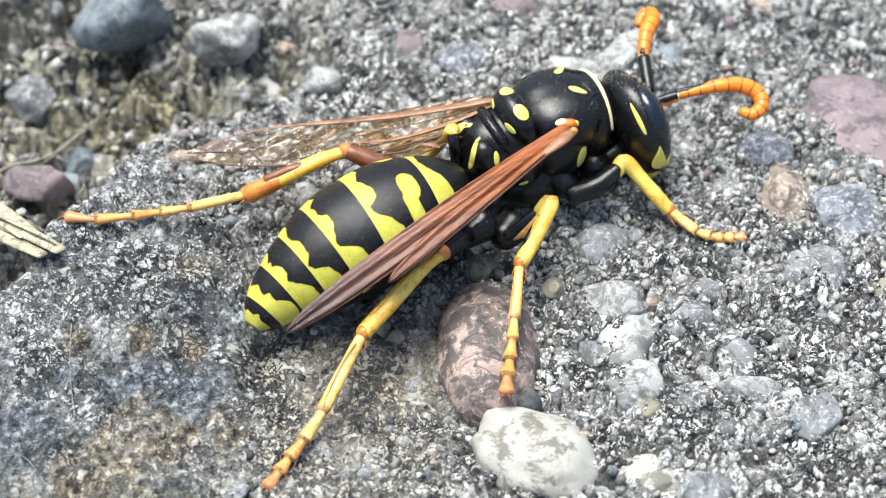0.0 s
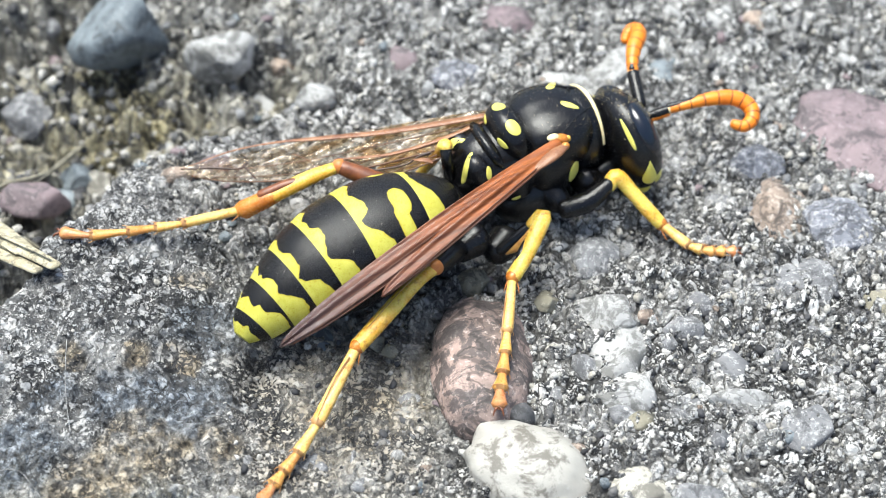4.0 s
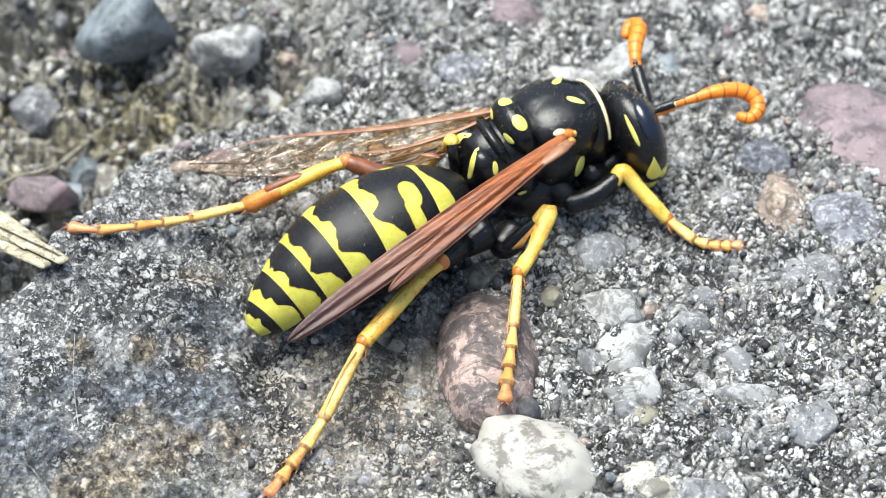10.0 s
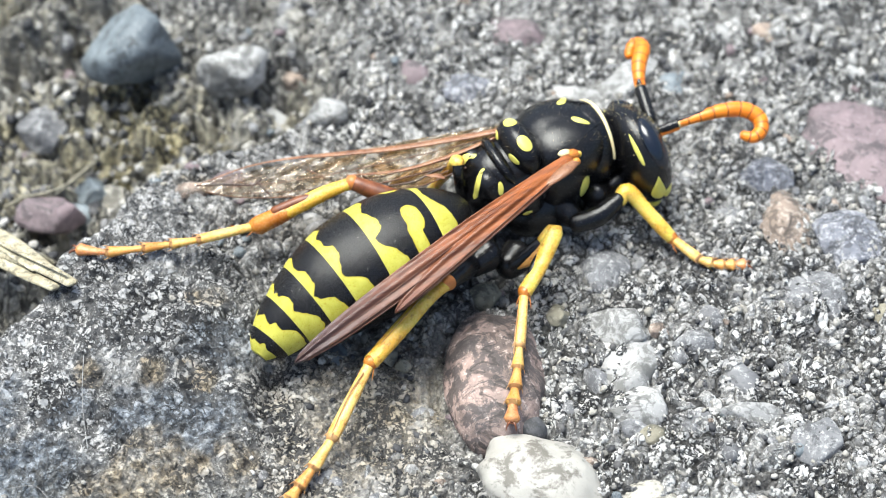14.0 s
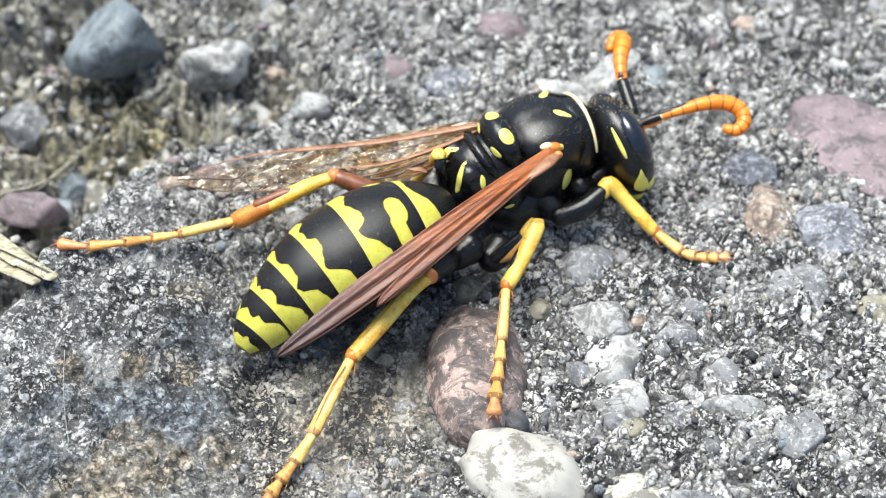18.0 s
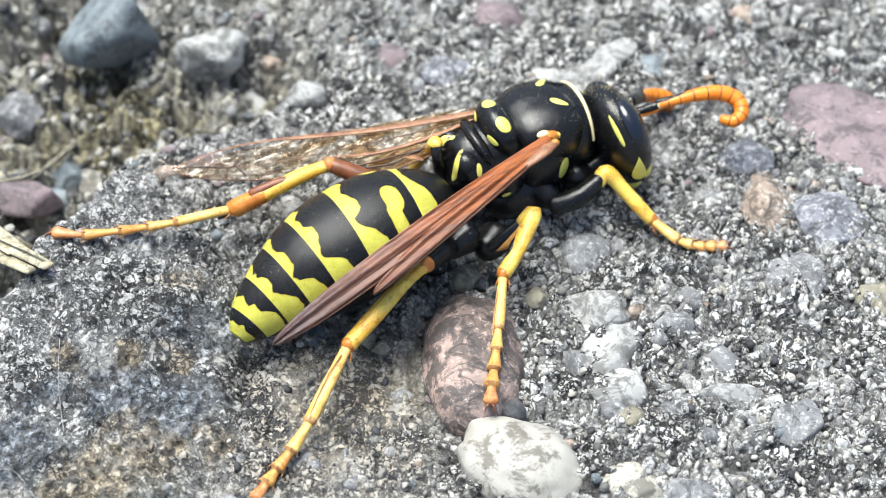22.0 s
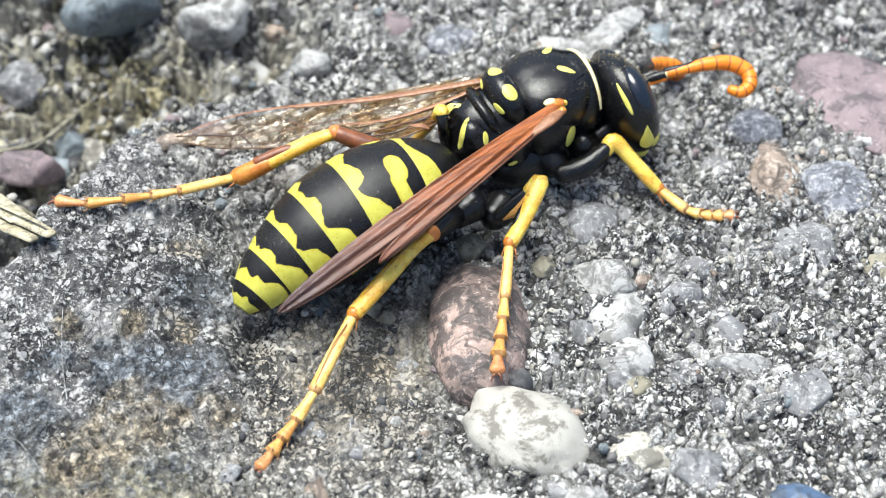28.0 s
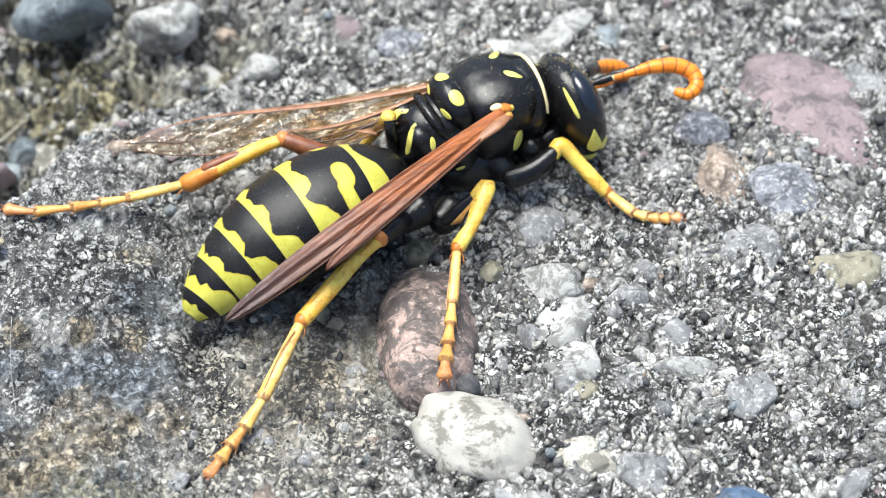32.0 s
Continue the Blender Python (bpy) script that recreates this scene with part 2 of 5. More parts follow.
def rock(name, dark, light, fleck, rough=0.85, size=1.0, amount=0.5, relief=0.08, veins=0.0, crust_at=0.52, soot=None):
    """A mineral surface: clouds of two tones, speckles of a third and a rough skin."""
    m, nt, b = nodes_of(name)
    v = coords(nt, size, True)
    big, fine = noise_of(nt, v, 0.9, 6, 0.65), noise_of(nt, v, 5.5, 6, 0.75)
    col = ramp(nt, big, ((0.35, dark), (0.65, light)))
    col = mix(nt, ramp(nt, fine, ((0.5 + 0.14 * (1 - amount), grey(0)), (0.58 + 0.14 * (1 - amount), grey(0.85)))), col, fleck)
    pit = noise_of(nt, v, 3.2, 5, 0.7)
    col = mix(nt, ramp(nt, pit, ((0.30, grey(0.8)), (0.40, grey(0)))), col, tuple(c * 0.3 for c in dark))
    nt.links.new(col, b.inputs["Base Color"])
    b.inputs["Roughness"].default_value = rough
    crust = noise_of(nt, v, 1.6, 7, 0.75, 0.5)
    nt.links.new(mix(nt, ramp(nt, crust, ((crust_at, grey(0)), (crust_at + 0.06, grey(0.8)))), col, soot or tuple(0.35 * c + 0.02 for c in dark)), b.inputs["Base Color"])
    if veins:
        last = b.inputs["Base Color"].links[0].from_socket
        nt.links.new(mix(nt, mix(nt, 1.0, crevice(nt, v, 0.8, 0.025), grey(veins), "MULTIPLY"), last, tuple(0.15 * c for c in dark)), b.inputs["Base Color"])
    both = mix(nt, 0.5, fine, pit)
    bump(nt, b, both, 0.9, relief)
    return m


R_GREY = rock("stone_grey", (0.105, 0.105, 0.111), (0.235, 0.235, 0.238), (0.42, 0.42, 0.41), amount=0.8, veins=0.2)
R_BLUE = rock("stone_bluegrey", (0.075, 0.09, 0.102), (0.19, 0.218, 0.235), (0.28, 0.305, 0.315), 0.5)
R_WHITE = rock("stone_white", (0.27, 0.255, 0.215), (0.40, 0.38, 0.33), (0.48, 0.465, 0.42), 0.7, 0.8, crust_at=0.49, soot=(0.08, 0.074, 0.06))
R_QUARTZ = rock("stone_quartz", (0.27, 0.255, 0.225), (0.35, 0.335, 0.30), (0.38, 0.365, 0.335), 0.6, 0.45, crust_at=0.495, soot=(0.085, 0.074, 0.058))
R_CHALK = rock("stone_chalk", (0.40, 0.40, 0.385), (0.52, 0.52, 0.505), (0.60, 0.60, 0.58), 0.6, 0.5, crust_at=0.64, soot=(0.16, 0.15, 0.13))
R_SEA = rock("stone_sea_blue", (0.03, 0.055, 0.10), (0.075, 0.12, 0.20), (0.14, 0.18, 0.25), 0.35, 0.8)
R_SLATE = rock("stone_slate", (0.075, 0.078, 0.095), (0.19, 0.195, 0.222), (0.38, 0.38, 0.39), 0.75, 1.0, 0.95, veins=0.5, crust_at=0.50)
R_RED = rock("stone_red", (0.12, 0.094, 0.10), (0.215, 0.163, 0.172), (0.31, 0.265, 0.272), 0.7, veins=0.2)
R_GRANITE = rock("stone_granite", (0.11, 0.085, 0.076), (0.38, 0.275, 0.235), (0.52, 0.43, 0.385), 0.65, 0.85, 0.7, veins=0.6, crust_at=0.48, soot=(0.035, 0.033, 0.034))
R_RUST = rock("stone_rust", (0.16, 0.125, 0.10), (0.29, 0.225, 0.18), (0.42, 0.37, 0.32), 0.85, amount=0.8, veins=0.5)
R_TAN = rock("stone_tan", (0.13, 0.12, 0.085), (0.27, 0.25, 0.19), (0.40, 0.38, 0.32), 0.85)
R_BONE = rock("stone_bone", (0.235, 0.233, 0.228), (0.365, 0.361, 0.35), (0.46, 0.455, 0.44), 0.75, veins=0.4, crust_at=0.505, soot=(0.11, 0.108, 0.10))
R_DARK = rock("stone_dark", (0.03, 0.032, 0.036), (0.085, 0.085, 0.09), (0.2, 0.2, 0.2), 0.8)
STRAW = rock("straw", (0.28, 0.24, 0.15), (0.50, 0.46, 0.33), (0.60, 0.57, 0.46), 0.7, 2.0)


def bent(nt, v, size, far):
    """The coordinates pushed about by noise, so that cells get ragged outlines."""
    n = node(nt, "ShaderNodeTexNoise", Scale=size, Detail=5.0, Roughness=0.7)
    nt.links.new(v, n.inputs["Vector"])
    m = nt.nodes.new("ShaderNodeVectorMath")
    m.operation = "MULTIPLY_ADD"
    nt.links.new(n.outputs["Color"], m.inputs[0])
    m.inputs[1].default_value = (far, far, far)
    nt.links.new(v, m.inputs[2])
    return m.outputs[0]


def cells(nt, v, size):
    n = node(nt, "ShaderNodeTexVoronoi", Scale=size, Randomness=1.0)
    nt.links.new(v, n.inputs["Vector"])
    c = nt.nodes.new("ShaderNodeSeparateColor")
    nt.links.new(n.outputs["Color"], c.inputs[0])
    return c.outputs[0], n.outputs["Distance"]


def ground_material():
    """Weathered concrete: bonded grit of many minerals, black pores, white lime; slate-blue stone and yellowish grime where the sheet says so."""
    m, nt, b = nodes_of("concrete")
    v = coords(nt)
    at = nt.nodes.new("ShaderNodeAttribute")
    at.attribute_name = "zones"
    sep = nt.nodes.new("ShaderNodeSeparateColor")
    nt.links.new(at.outputs["Color"], sep.inputs[0])
    at2 = nt.nodes.new("ShaderNodeAttribute")
    at2.attribute_name = "grain"
    gsep = nt.nodes.new("ShaderNodeSeparateColor")
    nt.links.new(at2.outputs["Color"], gsep.inputs[0])
    big = noise_of(nt, v, 0.35, 5, 0.6)
    mid = noise_of(nt, v, 1.5, 4, 0.66, 0.4)
    fine = noise_of(nt, v, 3.2, 3, 0.7, 0.8)
    pore = noise_of(nt, v, 2.4, 4, 0.68, 1.2)
    w = bent(nt, v, 3.0, 0.5)
    c1, d1 = cells(nt, w, 1.25)
    c2, d2 = cells(nt, w, 3.8)
    # black crevices that wind between the grains, dense in some places and rare in others
    crack = mix(nt, 1.0, crevice(nt, v, 1.6, 0.036), crevice(nt, v, 3.4, 0.05), "LIGHTEN")
    where = ramp(nt, noise_of(nt, v, 0.55, 5, 0.65), ((0.36, grey(0.3)), (0.58, grey(1.0))))
    crack = mix(nt, 1.0, crack, where, "MULTIPLY")
    crack = mix(nt, 1.0, crack, ramp(nt, sep.outputs[1], ((0.1, grey(1)), (0.7, grey(0.3)))), "MULTIPLY")
    minerals = ((0.0, (0.07, 0.07, 0.075)), (0.14, (0.17, 0.17, 0.175)), (0.30, (0.28, 0.28, 0.278)), (0.52, (0.38, 0.375, 0.36)), (0.70, (0.50, 0.49, 0.465)), (0.84, (0.64, 0.63, 0.60)), (0.94, (0.75, 0.74, 0.72)))
    coarse = ramp(nt, c1, ((0.0, (0.10, 0.10, 0.105)), (0.3, (0.19, 0.19, 0.195)), (0.62, (0.29, 0.285, 0.275)), (0.85, (0.42, 0.415, 0.40)), (0.96, (0.62, 0.61, 0.59))))
    small = ramp(nt, c2, minerals)
    paste = ramp(nt, fine, ((0.32, (0.02, 0.02, 0.021)), (0.43, (0.14, 0.138, 0.13)), (0.54, (0.32, 0.315, 0.30)), (0.70, (0.60, 0.59, 0.57))))
    col = mix(nt, ramp(nt, mid, ((0.40, grey(0.2)), (0.60, grey(0.85)))), paste, small)
    col = mix(nt, ramp(nt, big, ((0.42, grey(0)), (0.60, grey(0.35)))), col, coarse)
    col = mix(nt, ramp(nt, pore, ((0.36, grey(0.95)), (0.45, grey(0)))), col, (0.016, 0.016, 0.017))
    # each bonded grain has its own mineral, mottled inside
    tone = mix(nt, 0.35, gsep.outputs[0], noise_of(nt, v, 5.0, 4, 0.7))
    own_tone = ramp(nt, tone, ((0.16, (0.09, 0.09, 0.094)), (0.30, (0.235, 0.23, 0.225)), (0.46, (0.37, 0.364, 0.35)), (0.60, (0.48, 0.472, 0.455)), (0.72, (0.59, 0.58, 0.56)), (0.84, (0.67, 0.66, 0.64))))
    col = mix(nt, 0.58, col, own_tone)
    lime = ramp(nt, noise_of(nt, v, 1.7, 5, 0.7, 1.0), ((0.53, grey(0)), (0.61, grey(0.9))))
    col = mix(nt, mix(nt, 1.0, lime, sep.outputs[2], "MULTIPLY"), col, (0.60, 0.59, 0.565))
    finer = noise_of(nt, v, 3.5, 4, 0.68, 0.2)
    slate = ramp(nt, finer, ((0.34, (0.062, 0.061, 0.060)), (0.43, (0.258, 0.256, 0.251)), (0.55, (0.352, 0.349, 0.341)), (0.74, (0.41, 0.406, 0.396))))
    slate = mix(nt, gsep.outputs[2], slate, ramp(nt, finer, ((0.36, (0.010, 0.011, 0.014)), (0.46, (0.09, 0.102, 0.119)), (0.57, (0.18, 0.20, 0.226)), (0.74, (0.36, 0.38, 0.40)))))
    slate = mix(nt, 1.0, slate, ramp(nt, big, ((0.36, grey(0.98)), (0.62, grey(1.25)))), "MULTIPLY")
    seam = mix(nt, 1.0, crevice(nt, v, 2.3, 0.03), crevice(nt, v, 4.2, 0.04), "LIGHTEN")
    slate = mix(nt, mix(nt, 1.0, seam, ramp(nt, mid, ((0.42, grey(0.1)), (0.58, grey(0.8)))), "MULTIPLY"), slate, (0.03, 0.03, 0.032))
    col = mix(nt, sep.outputs[0], col, slate)
    grime = ramp(nt, fine, ((0.39, (0.025, 0.020, 0.008)), (0.48, (0.19, 0.158, 0.07)), (0.62, (0.43, 0.385, 0.23))))
    g2 = mix(nt, 1.0, sep.outputs[1], ramp(nt, big, ((0.3, grey(0.65)), (0.6, grey(1)))), "MULTIPLY")
    col = mix(nt, g2, col, grime)
    rusty = mix(nt, 1.0, at2.outputs["Alpha"], ramp(nt, mid, ((0.34, grey(0.25)), (0.54, grey(0.85)))), "MULTIPLY")
    col = mix(nt, rusty, col, ramp(nt, finer, ((0.38, (0.022, 0.017, 0.010)), (0.48, (0.195, 0.152, 0.094)), (0.62, (0.40, 0.34, 0.242)))))
    col = mix(nt, crack, col, (0.014, 0.014, 0.015))
    # the joints between the grains turn near black, lost here and there
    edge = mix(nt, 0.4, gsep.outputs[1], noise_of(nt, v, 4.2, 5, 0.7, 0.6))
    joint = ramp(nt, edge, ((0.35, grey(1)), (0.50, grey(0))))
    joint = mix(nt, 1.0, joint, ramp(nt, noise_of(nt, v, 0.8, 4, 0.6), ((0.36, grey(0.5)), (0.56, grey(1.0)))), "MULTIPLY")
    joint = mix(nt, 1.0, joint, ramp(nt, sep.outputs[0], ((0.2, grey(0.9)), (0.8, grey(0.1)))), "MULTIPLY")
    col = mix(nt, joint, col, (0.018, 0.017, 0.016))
    relief = mix(nt, 1.0, mix(nt, 0.5, mix(nt, 0.5, finer, pore), c2), mix(nt, 0.6, grey(0.0), crack), "SUBTRACT")
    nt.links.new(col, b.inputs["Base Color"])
    b.inputs["Roughness"].default_value = 0.62
    bump(nt, b, relief, 1.0, 0.24)
    return m


CONCRETE = ground_material()


def grain_material():
    """Loose grit: every grain its own mineral."""
    m, nt, b = nodes_of("grit")
    geo = nt.nodes.new("ShaderNodeNewGeometry")
    col = ramp(nt, geo.outputs["Random Per Island"], ((0.0, (0.015, 0.015, 0.017)), (0.22, (0.05, 0.05, 0.055)), (0.45, (0.15, 0.145, 0.135)), (0.62, (0.27, 0.255, 0.22)),
                                                     (0.78, (0.36, 0.345, 0.31)), (0.93, (0.38, 0.37, 0.345)), (1.0, (0.44, 0.43, 0.41))))
    fine = noise_of(nt, coords(nt), 7.0, 4)
    nt.links.new(mix(nt, ramp(nt, fine, ((0.38, grey(0.6)), (0.5, grey(0)))), col, (0.03, 0.03, 0.03)), b.inputs["Base Color"])
    b.inputs["Roughness"].default_value = 0.75
    bump(nt, b, fine, 0.6, 0.05)
    return m


GRIT = grain_material()


# ---- building helpers ----
def part(name, bm, material, parent=None, label="", origin=None, smooth=True):
    """Links a bmesh, built in millimetres in the wasp's or the world's space, as one mesh object."""
    me = bpy.data.meshes.new(name)
    o = Vector(origin) if origin is not None else Vector((0, 0, 0))
    bmesh.ops.recalc_face_normals(bm, faces=bm.faces)
    for vert in bm.verts:
        vert.co = (vert.co - o) * MM
    bm.to_mesh(me)
    bm.free()
    if smooth:
        me.polygons.foreach_set("use_smooth", [True] * len(me.polygons))
    me.materials.append(material)
    ob = new(name, me)
    ob.location = o * MM
    if parent is not None:
        ob.parent = parent
    if label:
        ob["label"] = label
    return ob


def spline(points, steps):
    """Points along a smooth curve through the given ones (any number of columns)."""
    p = np.array(points, float)
    p = np.vstack([2 * p[0] - p[1], p, 2 * p[-1] - p[-2]])
    out = []
    for i in range(1, len(p) - 2):
        for k in range(steps):
            t = k / steps
            a, b, c, d = p[i - 1], p[i], p[i + 1], p[i + 2]
            out.append(0.5 * (2 * b + (c - a) * t + (2 * a - 5 * b + 4 * c - d) * t * t + (3 * b - a - 3 * c + d) * t**3))
    out.append(p[-2])
    return np.array(out)


def tube(rows, sides=12, steps=5, flat=1.0, bm=None, twist=None):
    """A limb along rows of (x, y, z, radius), rounded at both ends; flat: its thickness across the twist direction."""
    bm = bm or bmesh.new()
    c = spline(rows, steps)
    rings, last = [], None
    up = Vector(twist) if twist else Vector((0.13, 0.21, 1))
    n = len(c)
    for i in range(n):
        t = Vector(c[min(i + 1, n - 1)][:3] - c[max(i - 1, 0)][:3]).normalized()
        side = t.cross(up)
        side = side.normalized() if side.length > 0.05 else last
        last = side
        high = side.cross(t)
        ring = []
        for k in range(sides):
            a = 2 * math.pi * k / sides
            ring.append(bm.verts.new(Vector(c[i][:3]) + (side * math.cos(a) + high * math.sin(a) * flat) * max(c[i][3], 0.004)))
        rings.append(ring)
    for r1, r2 in zip(rings, rings[1:]):
        for k in range(sides):
            bm.faces.new((r1[k], r1[(k + 1) % sides], r2[(k + 1) % sides], r2[k]))
    for ring, i, j in ((rings[0], 0, 1), (rings[-1], n - 1, n - 2)):
        out = Vector(c[i][:3] - c[j][:3]).normalized()
        tip = bm.verts.new(Vector(c[i][:3]) + out * c[i][3] * 0.55)
        mid = [bm.verts.new(Vector(c[i][:3]).lerp(q.co, 0.72) + out * c[i][3] * 0.38) for q in ring]
        for k in range(sides):
            k2 = (k + 1) % sides
            bm.faces.new((ring[k], ring[k2], mid[k2], mid[k]))
            bm.faces.new((mid[k], mid[k2], tip))
    return bm


def loft(rows, around=40, steps=6, power=2.0):
    """A body along x through rows of (x, z of its axis, half width, half height)."""
    bm = bmesh.new()
    c = spline(rows, steps)
    rings = []
    for x, z, w, h in c:
        ring = []
        for k in range(around):
            a = 2 * math.pi * k / around
            ca, sa = math.cos(a), math.sin(a)
            ring.append(bm.verts.new((x, math.copysign(abs(ca) ** (2 / power), ca) * max(w, 0.01), z + math.copysign(abs(sa) ** (2 / power), sa) * max(h, 0.01))))
        rings.append(ring)
    for r1, r2 in zip(rings, rings[1:]):
        for k in range(around):
            bm.faces.new((r1[k], r1[(k + 1) % around], r2[(k + 1) % around], r2[k]))
    bm.faces.new(rings[0])
    bm.faces.new(rings[-1])
    return bm


def ball(centre, radii, turn=(0, 0, 0), rough=0.0, freq=1.0, seed=0, level=3):
    bm = bmesh.new()
    bmesh.ops.create_icosphere(bm, subdivisions=level, radius=1.0)
    e = Euler([radians(a) for a in turn]).to_matrix()
    for v in bm.verts:
        p = v.co.copy()
        if rough:
            p *= 1 + rough * noise.fractal(p * freq + Vector((seed * 3.7, seed, 0)), 1.0, 2.0, 3)
        v.co = e @ Vector((p.x * radii[0], p.y * radii[1], p.z * radii[2])) + Vector(centre)
    return bm


# ---- the ground: one sheet, fine where it is seen, out to the horizon ----
def wave(x, y, size, seed):
    """Smooth value noise, -1 to 1, on arrays."""
    rs = np.random.RandomState(seed)
    table = rs.rand(256, 256) * 2 - 1
    u, v = x / size + 100.37, y / size + 100.71
    i, j = np.floor(u).astype(int), np.floor(v).astype(int)
    fu, fv = u - i, v - j
    fu, fv = fu * fu * (3 - 2 * fu), fv * fv * (3 - 2 * fv)
    g = lambda a, b: table[a % 256, b % 256]
    return (g(i, j) * (1 - fu) + g(i + 1, j) * fu) * (1 - fv) + (g(i, j + 1) * (1 - fu) + g(i + 1, j + 1) * fu) * fv


def smooth01(a, b, x):
    t = np.clip((x - a) / (b - a), 0, 1)
    return t * t * (3 - 2 * t)


def zones(x, y):
    """How far a place belongs to the slate stone, and to the crumbled hollow behind it."""
    wob = 0.5 * wave(x, y, 2.2, 5) + 0.25 * wave(x, y, 0.9, 6)
    q = np.hypot((x + 11.6) / 6.3, (y + 5.0) / 8.7) + 0.10 * wob
    stone = 1 - smooth01(0.84, 1.06, q)
    d = (y - 1.6 - 1.3 * smooth01(-10.6, -8.6, x) - 0.62 * (x + 10.0)) * 0.877 + 0.8 * wob
    hollow = smooth01(0.0, 1.3, d) * (1 - smooth01(-5.5, -2.2, x + 0.9 * wob)) * (1 - 0.6 * smooth01(7, 12, y))
    aside = -0.826 * (x - -9.86) + 0.563 * (y - 1.55) + 0.5 * wob  # the hollow runs down beside the stone
    hollow = np.maximum(hollow, smooth01(0.0, 0.9, aside) * (1 - smooth01(-10.3, -9.4, x)))
    hollow = hollow * smooth01(-26, -19, x) * (1 - smooth01(17, 24, y))
    return stone, hollow, q


def height(x, y):
    stone, hollow, q = zones(x, y)
    h = 0.16 * wave(x, y, 5.0, 1) + 0.12 * wave(x, y, 1.9, 2)
    dish = np.exp(-(((x + 1.3) / 3.6) ** 2 + ((y + 4.2) / 3.4) ** 2))
    h = h - 0.65 * dish - 0.7 * np.exp(-(((x - 2.0) / 1.5) ** 2 + ((y - 0.5) / 1.2) ** 2))
    h = h + stone * (0.25 + 0.3 * np.clip(1 - q * q, 0, 1) + 0.13 * wave(x, y, 1.3, 17) + 0.08 * wave(x, y, 0.65, 18)) - 2.5 * hollow
    # the stone swells to a ridge at the hollow's brink and falls away from it
    h = h + 1.15 * (1 - hollow) * np.exp(-(((x + 10.2) / 4.0) ** 2 + ((y - 0.2) / np.where(y < 0.2, 4.6, 3.2)) ** 2))
    # and ends in a dirty dip at its foot
    h = h - 0.9 * np.exp(-(((x + 8.6) / 5.0) ** 2 + ((y + 11.2) / 1.5) ** 2))
    # a dark joint runs round the foot of the stone, and another round the granite pebble
    along = smooth01(-5.5, -3.5, y) * (1 - smooth01(0.5, 2.5, y))
    h = h - 0.38 * along * np.exp(-(((q - 1.04) / 0.05) ** 2))
    ring = np.hypot((x - 1.25) / 1.6, (y + 3.6) / 2.55) + 0.06 * wave(x, y, 0.7, 19)
    h = h - 0.32 * np.exp(-(((ring - 1.06) / 0.13) ** 2)) * (1 - smooth01(1.6, 2.6, x))
    rough = 1 - 0.2 * stone + 1.1 * hollow
    h = h + rough * (0.11 * wave(x, y, 0.8, 3) - 0.16 * np.abs(wave(x, y, 0.42, 4)) + 0.05 + 0.07 * wave(x, y, 0.2, 7))
    return h + hollow * (1.1 * wave(x, y, 1.5, 8) - 1.2 * np.abs(wave(x, y, 0.9, 9)) + 0.4)


def grains(x, y, size, seed):
    """Bonded grains: 0 in the joints between them, 1 on their tops, and a random height for each."""
    rs = np.random.RandomState(seed)
    jx, jy, tall = rs.rand(128, 128), rs.rand(128, 128), rs.rand(128, 128)
    u = x / size + 0.45 * wave(x, y, size * 0.8, seed + 1) + 300
    v = y / size + 0.45 * wave(x, y, size * 0.8, seed + 2) + 300
    i, j = np.floor(u).astype(int), np.floor(v).astype(int)
    d1, d2, top = np.full(x.shape, 9.0), np.full(x.shape, 9.0), np.zeros(x.shape)
    for a in (-1, 0, 1):
        for b in (-1, 0, 1):
            p, q = (i + a) % 128, (j + b) % 128
            d = np.hypot(i + a + jx[p, q] - u, j + b + jy[p, q] - v)
            nearer = d < d1
            d2 = np.where(nearer, d1, np.minimum(d2, d))
            top = np.where(nearer, tall[p, q], top)
            d1 = np.where(nearer, d, d1)
    return smooth01(0.0, 0.4, d2 - d1), top


def bonded(x, y):
    """The grains of the skin: how far a place is out of the joints, and the tone of its grain."""
    g1, t1 = grains(x, y, 0.62, 21)
    g2, t2 = grains(x, y, 0.34, 31)
    coarse = smooth01(0.0, 0.25, wave(x, y, 1.2, 16) + 0.4 * wave(x, y, 0.5, 20))
    g, tone = g2 + (g1 - g2) * coarse, t2 + (t1 - t2) * coarse
    return g + (1 - g) * 0.6 * bed(x, y), tone


def bed(x, y):
    """The bed of fine tan grit between the stone and the granite pebble."""
    return np.exp(-(((x + 2.7) / 2.8) ** 4 + ((y + 5.0) / 3.9) ** 4)) * (0.6 + 0.4 * smooth01(-0.3, 0.2, wave(x, y, 1.6, 28)))


def skin(x, y):
    """Fine relief of the crumbling surface on top of height()."""
    stone, hollow, _ = zones(x, y)
    near = smooth01(-19, -16, x) * (1 - smooth01(17, 20, x)) * smooth01(-15, -12.5, y) * (1 - smooth01(16.5, 19, y))
    g, tone = bonded(x, y)
    g3, t3 = grains(x, y, 0.19, 41)
    rough = 1 - 0.6 * stone - 0.45 * bed(x, y)
    lumps = rough * (0.20 * (g ** 0.7 - 0.85) + 0.16 * (tone - 0.5) * g) + (0.07 - 0.02 * stone) * (g3 - 0.7) + 0.05 * (1 - 0.6 * stone) * (t3 - 0.5) * g3
    pits = stone * (0.24 * np.minimum(0, wave(x, y, 0.28, 23) + 0.2) + 0.15 * np.minimum(0, wave(x, y, 0.15, 26) + 0.2) + 0.12 * np.minimum(0, wave(x, y, 0.6, 27)))
    return near * (lumps + pits)


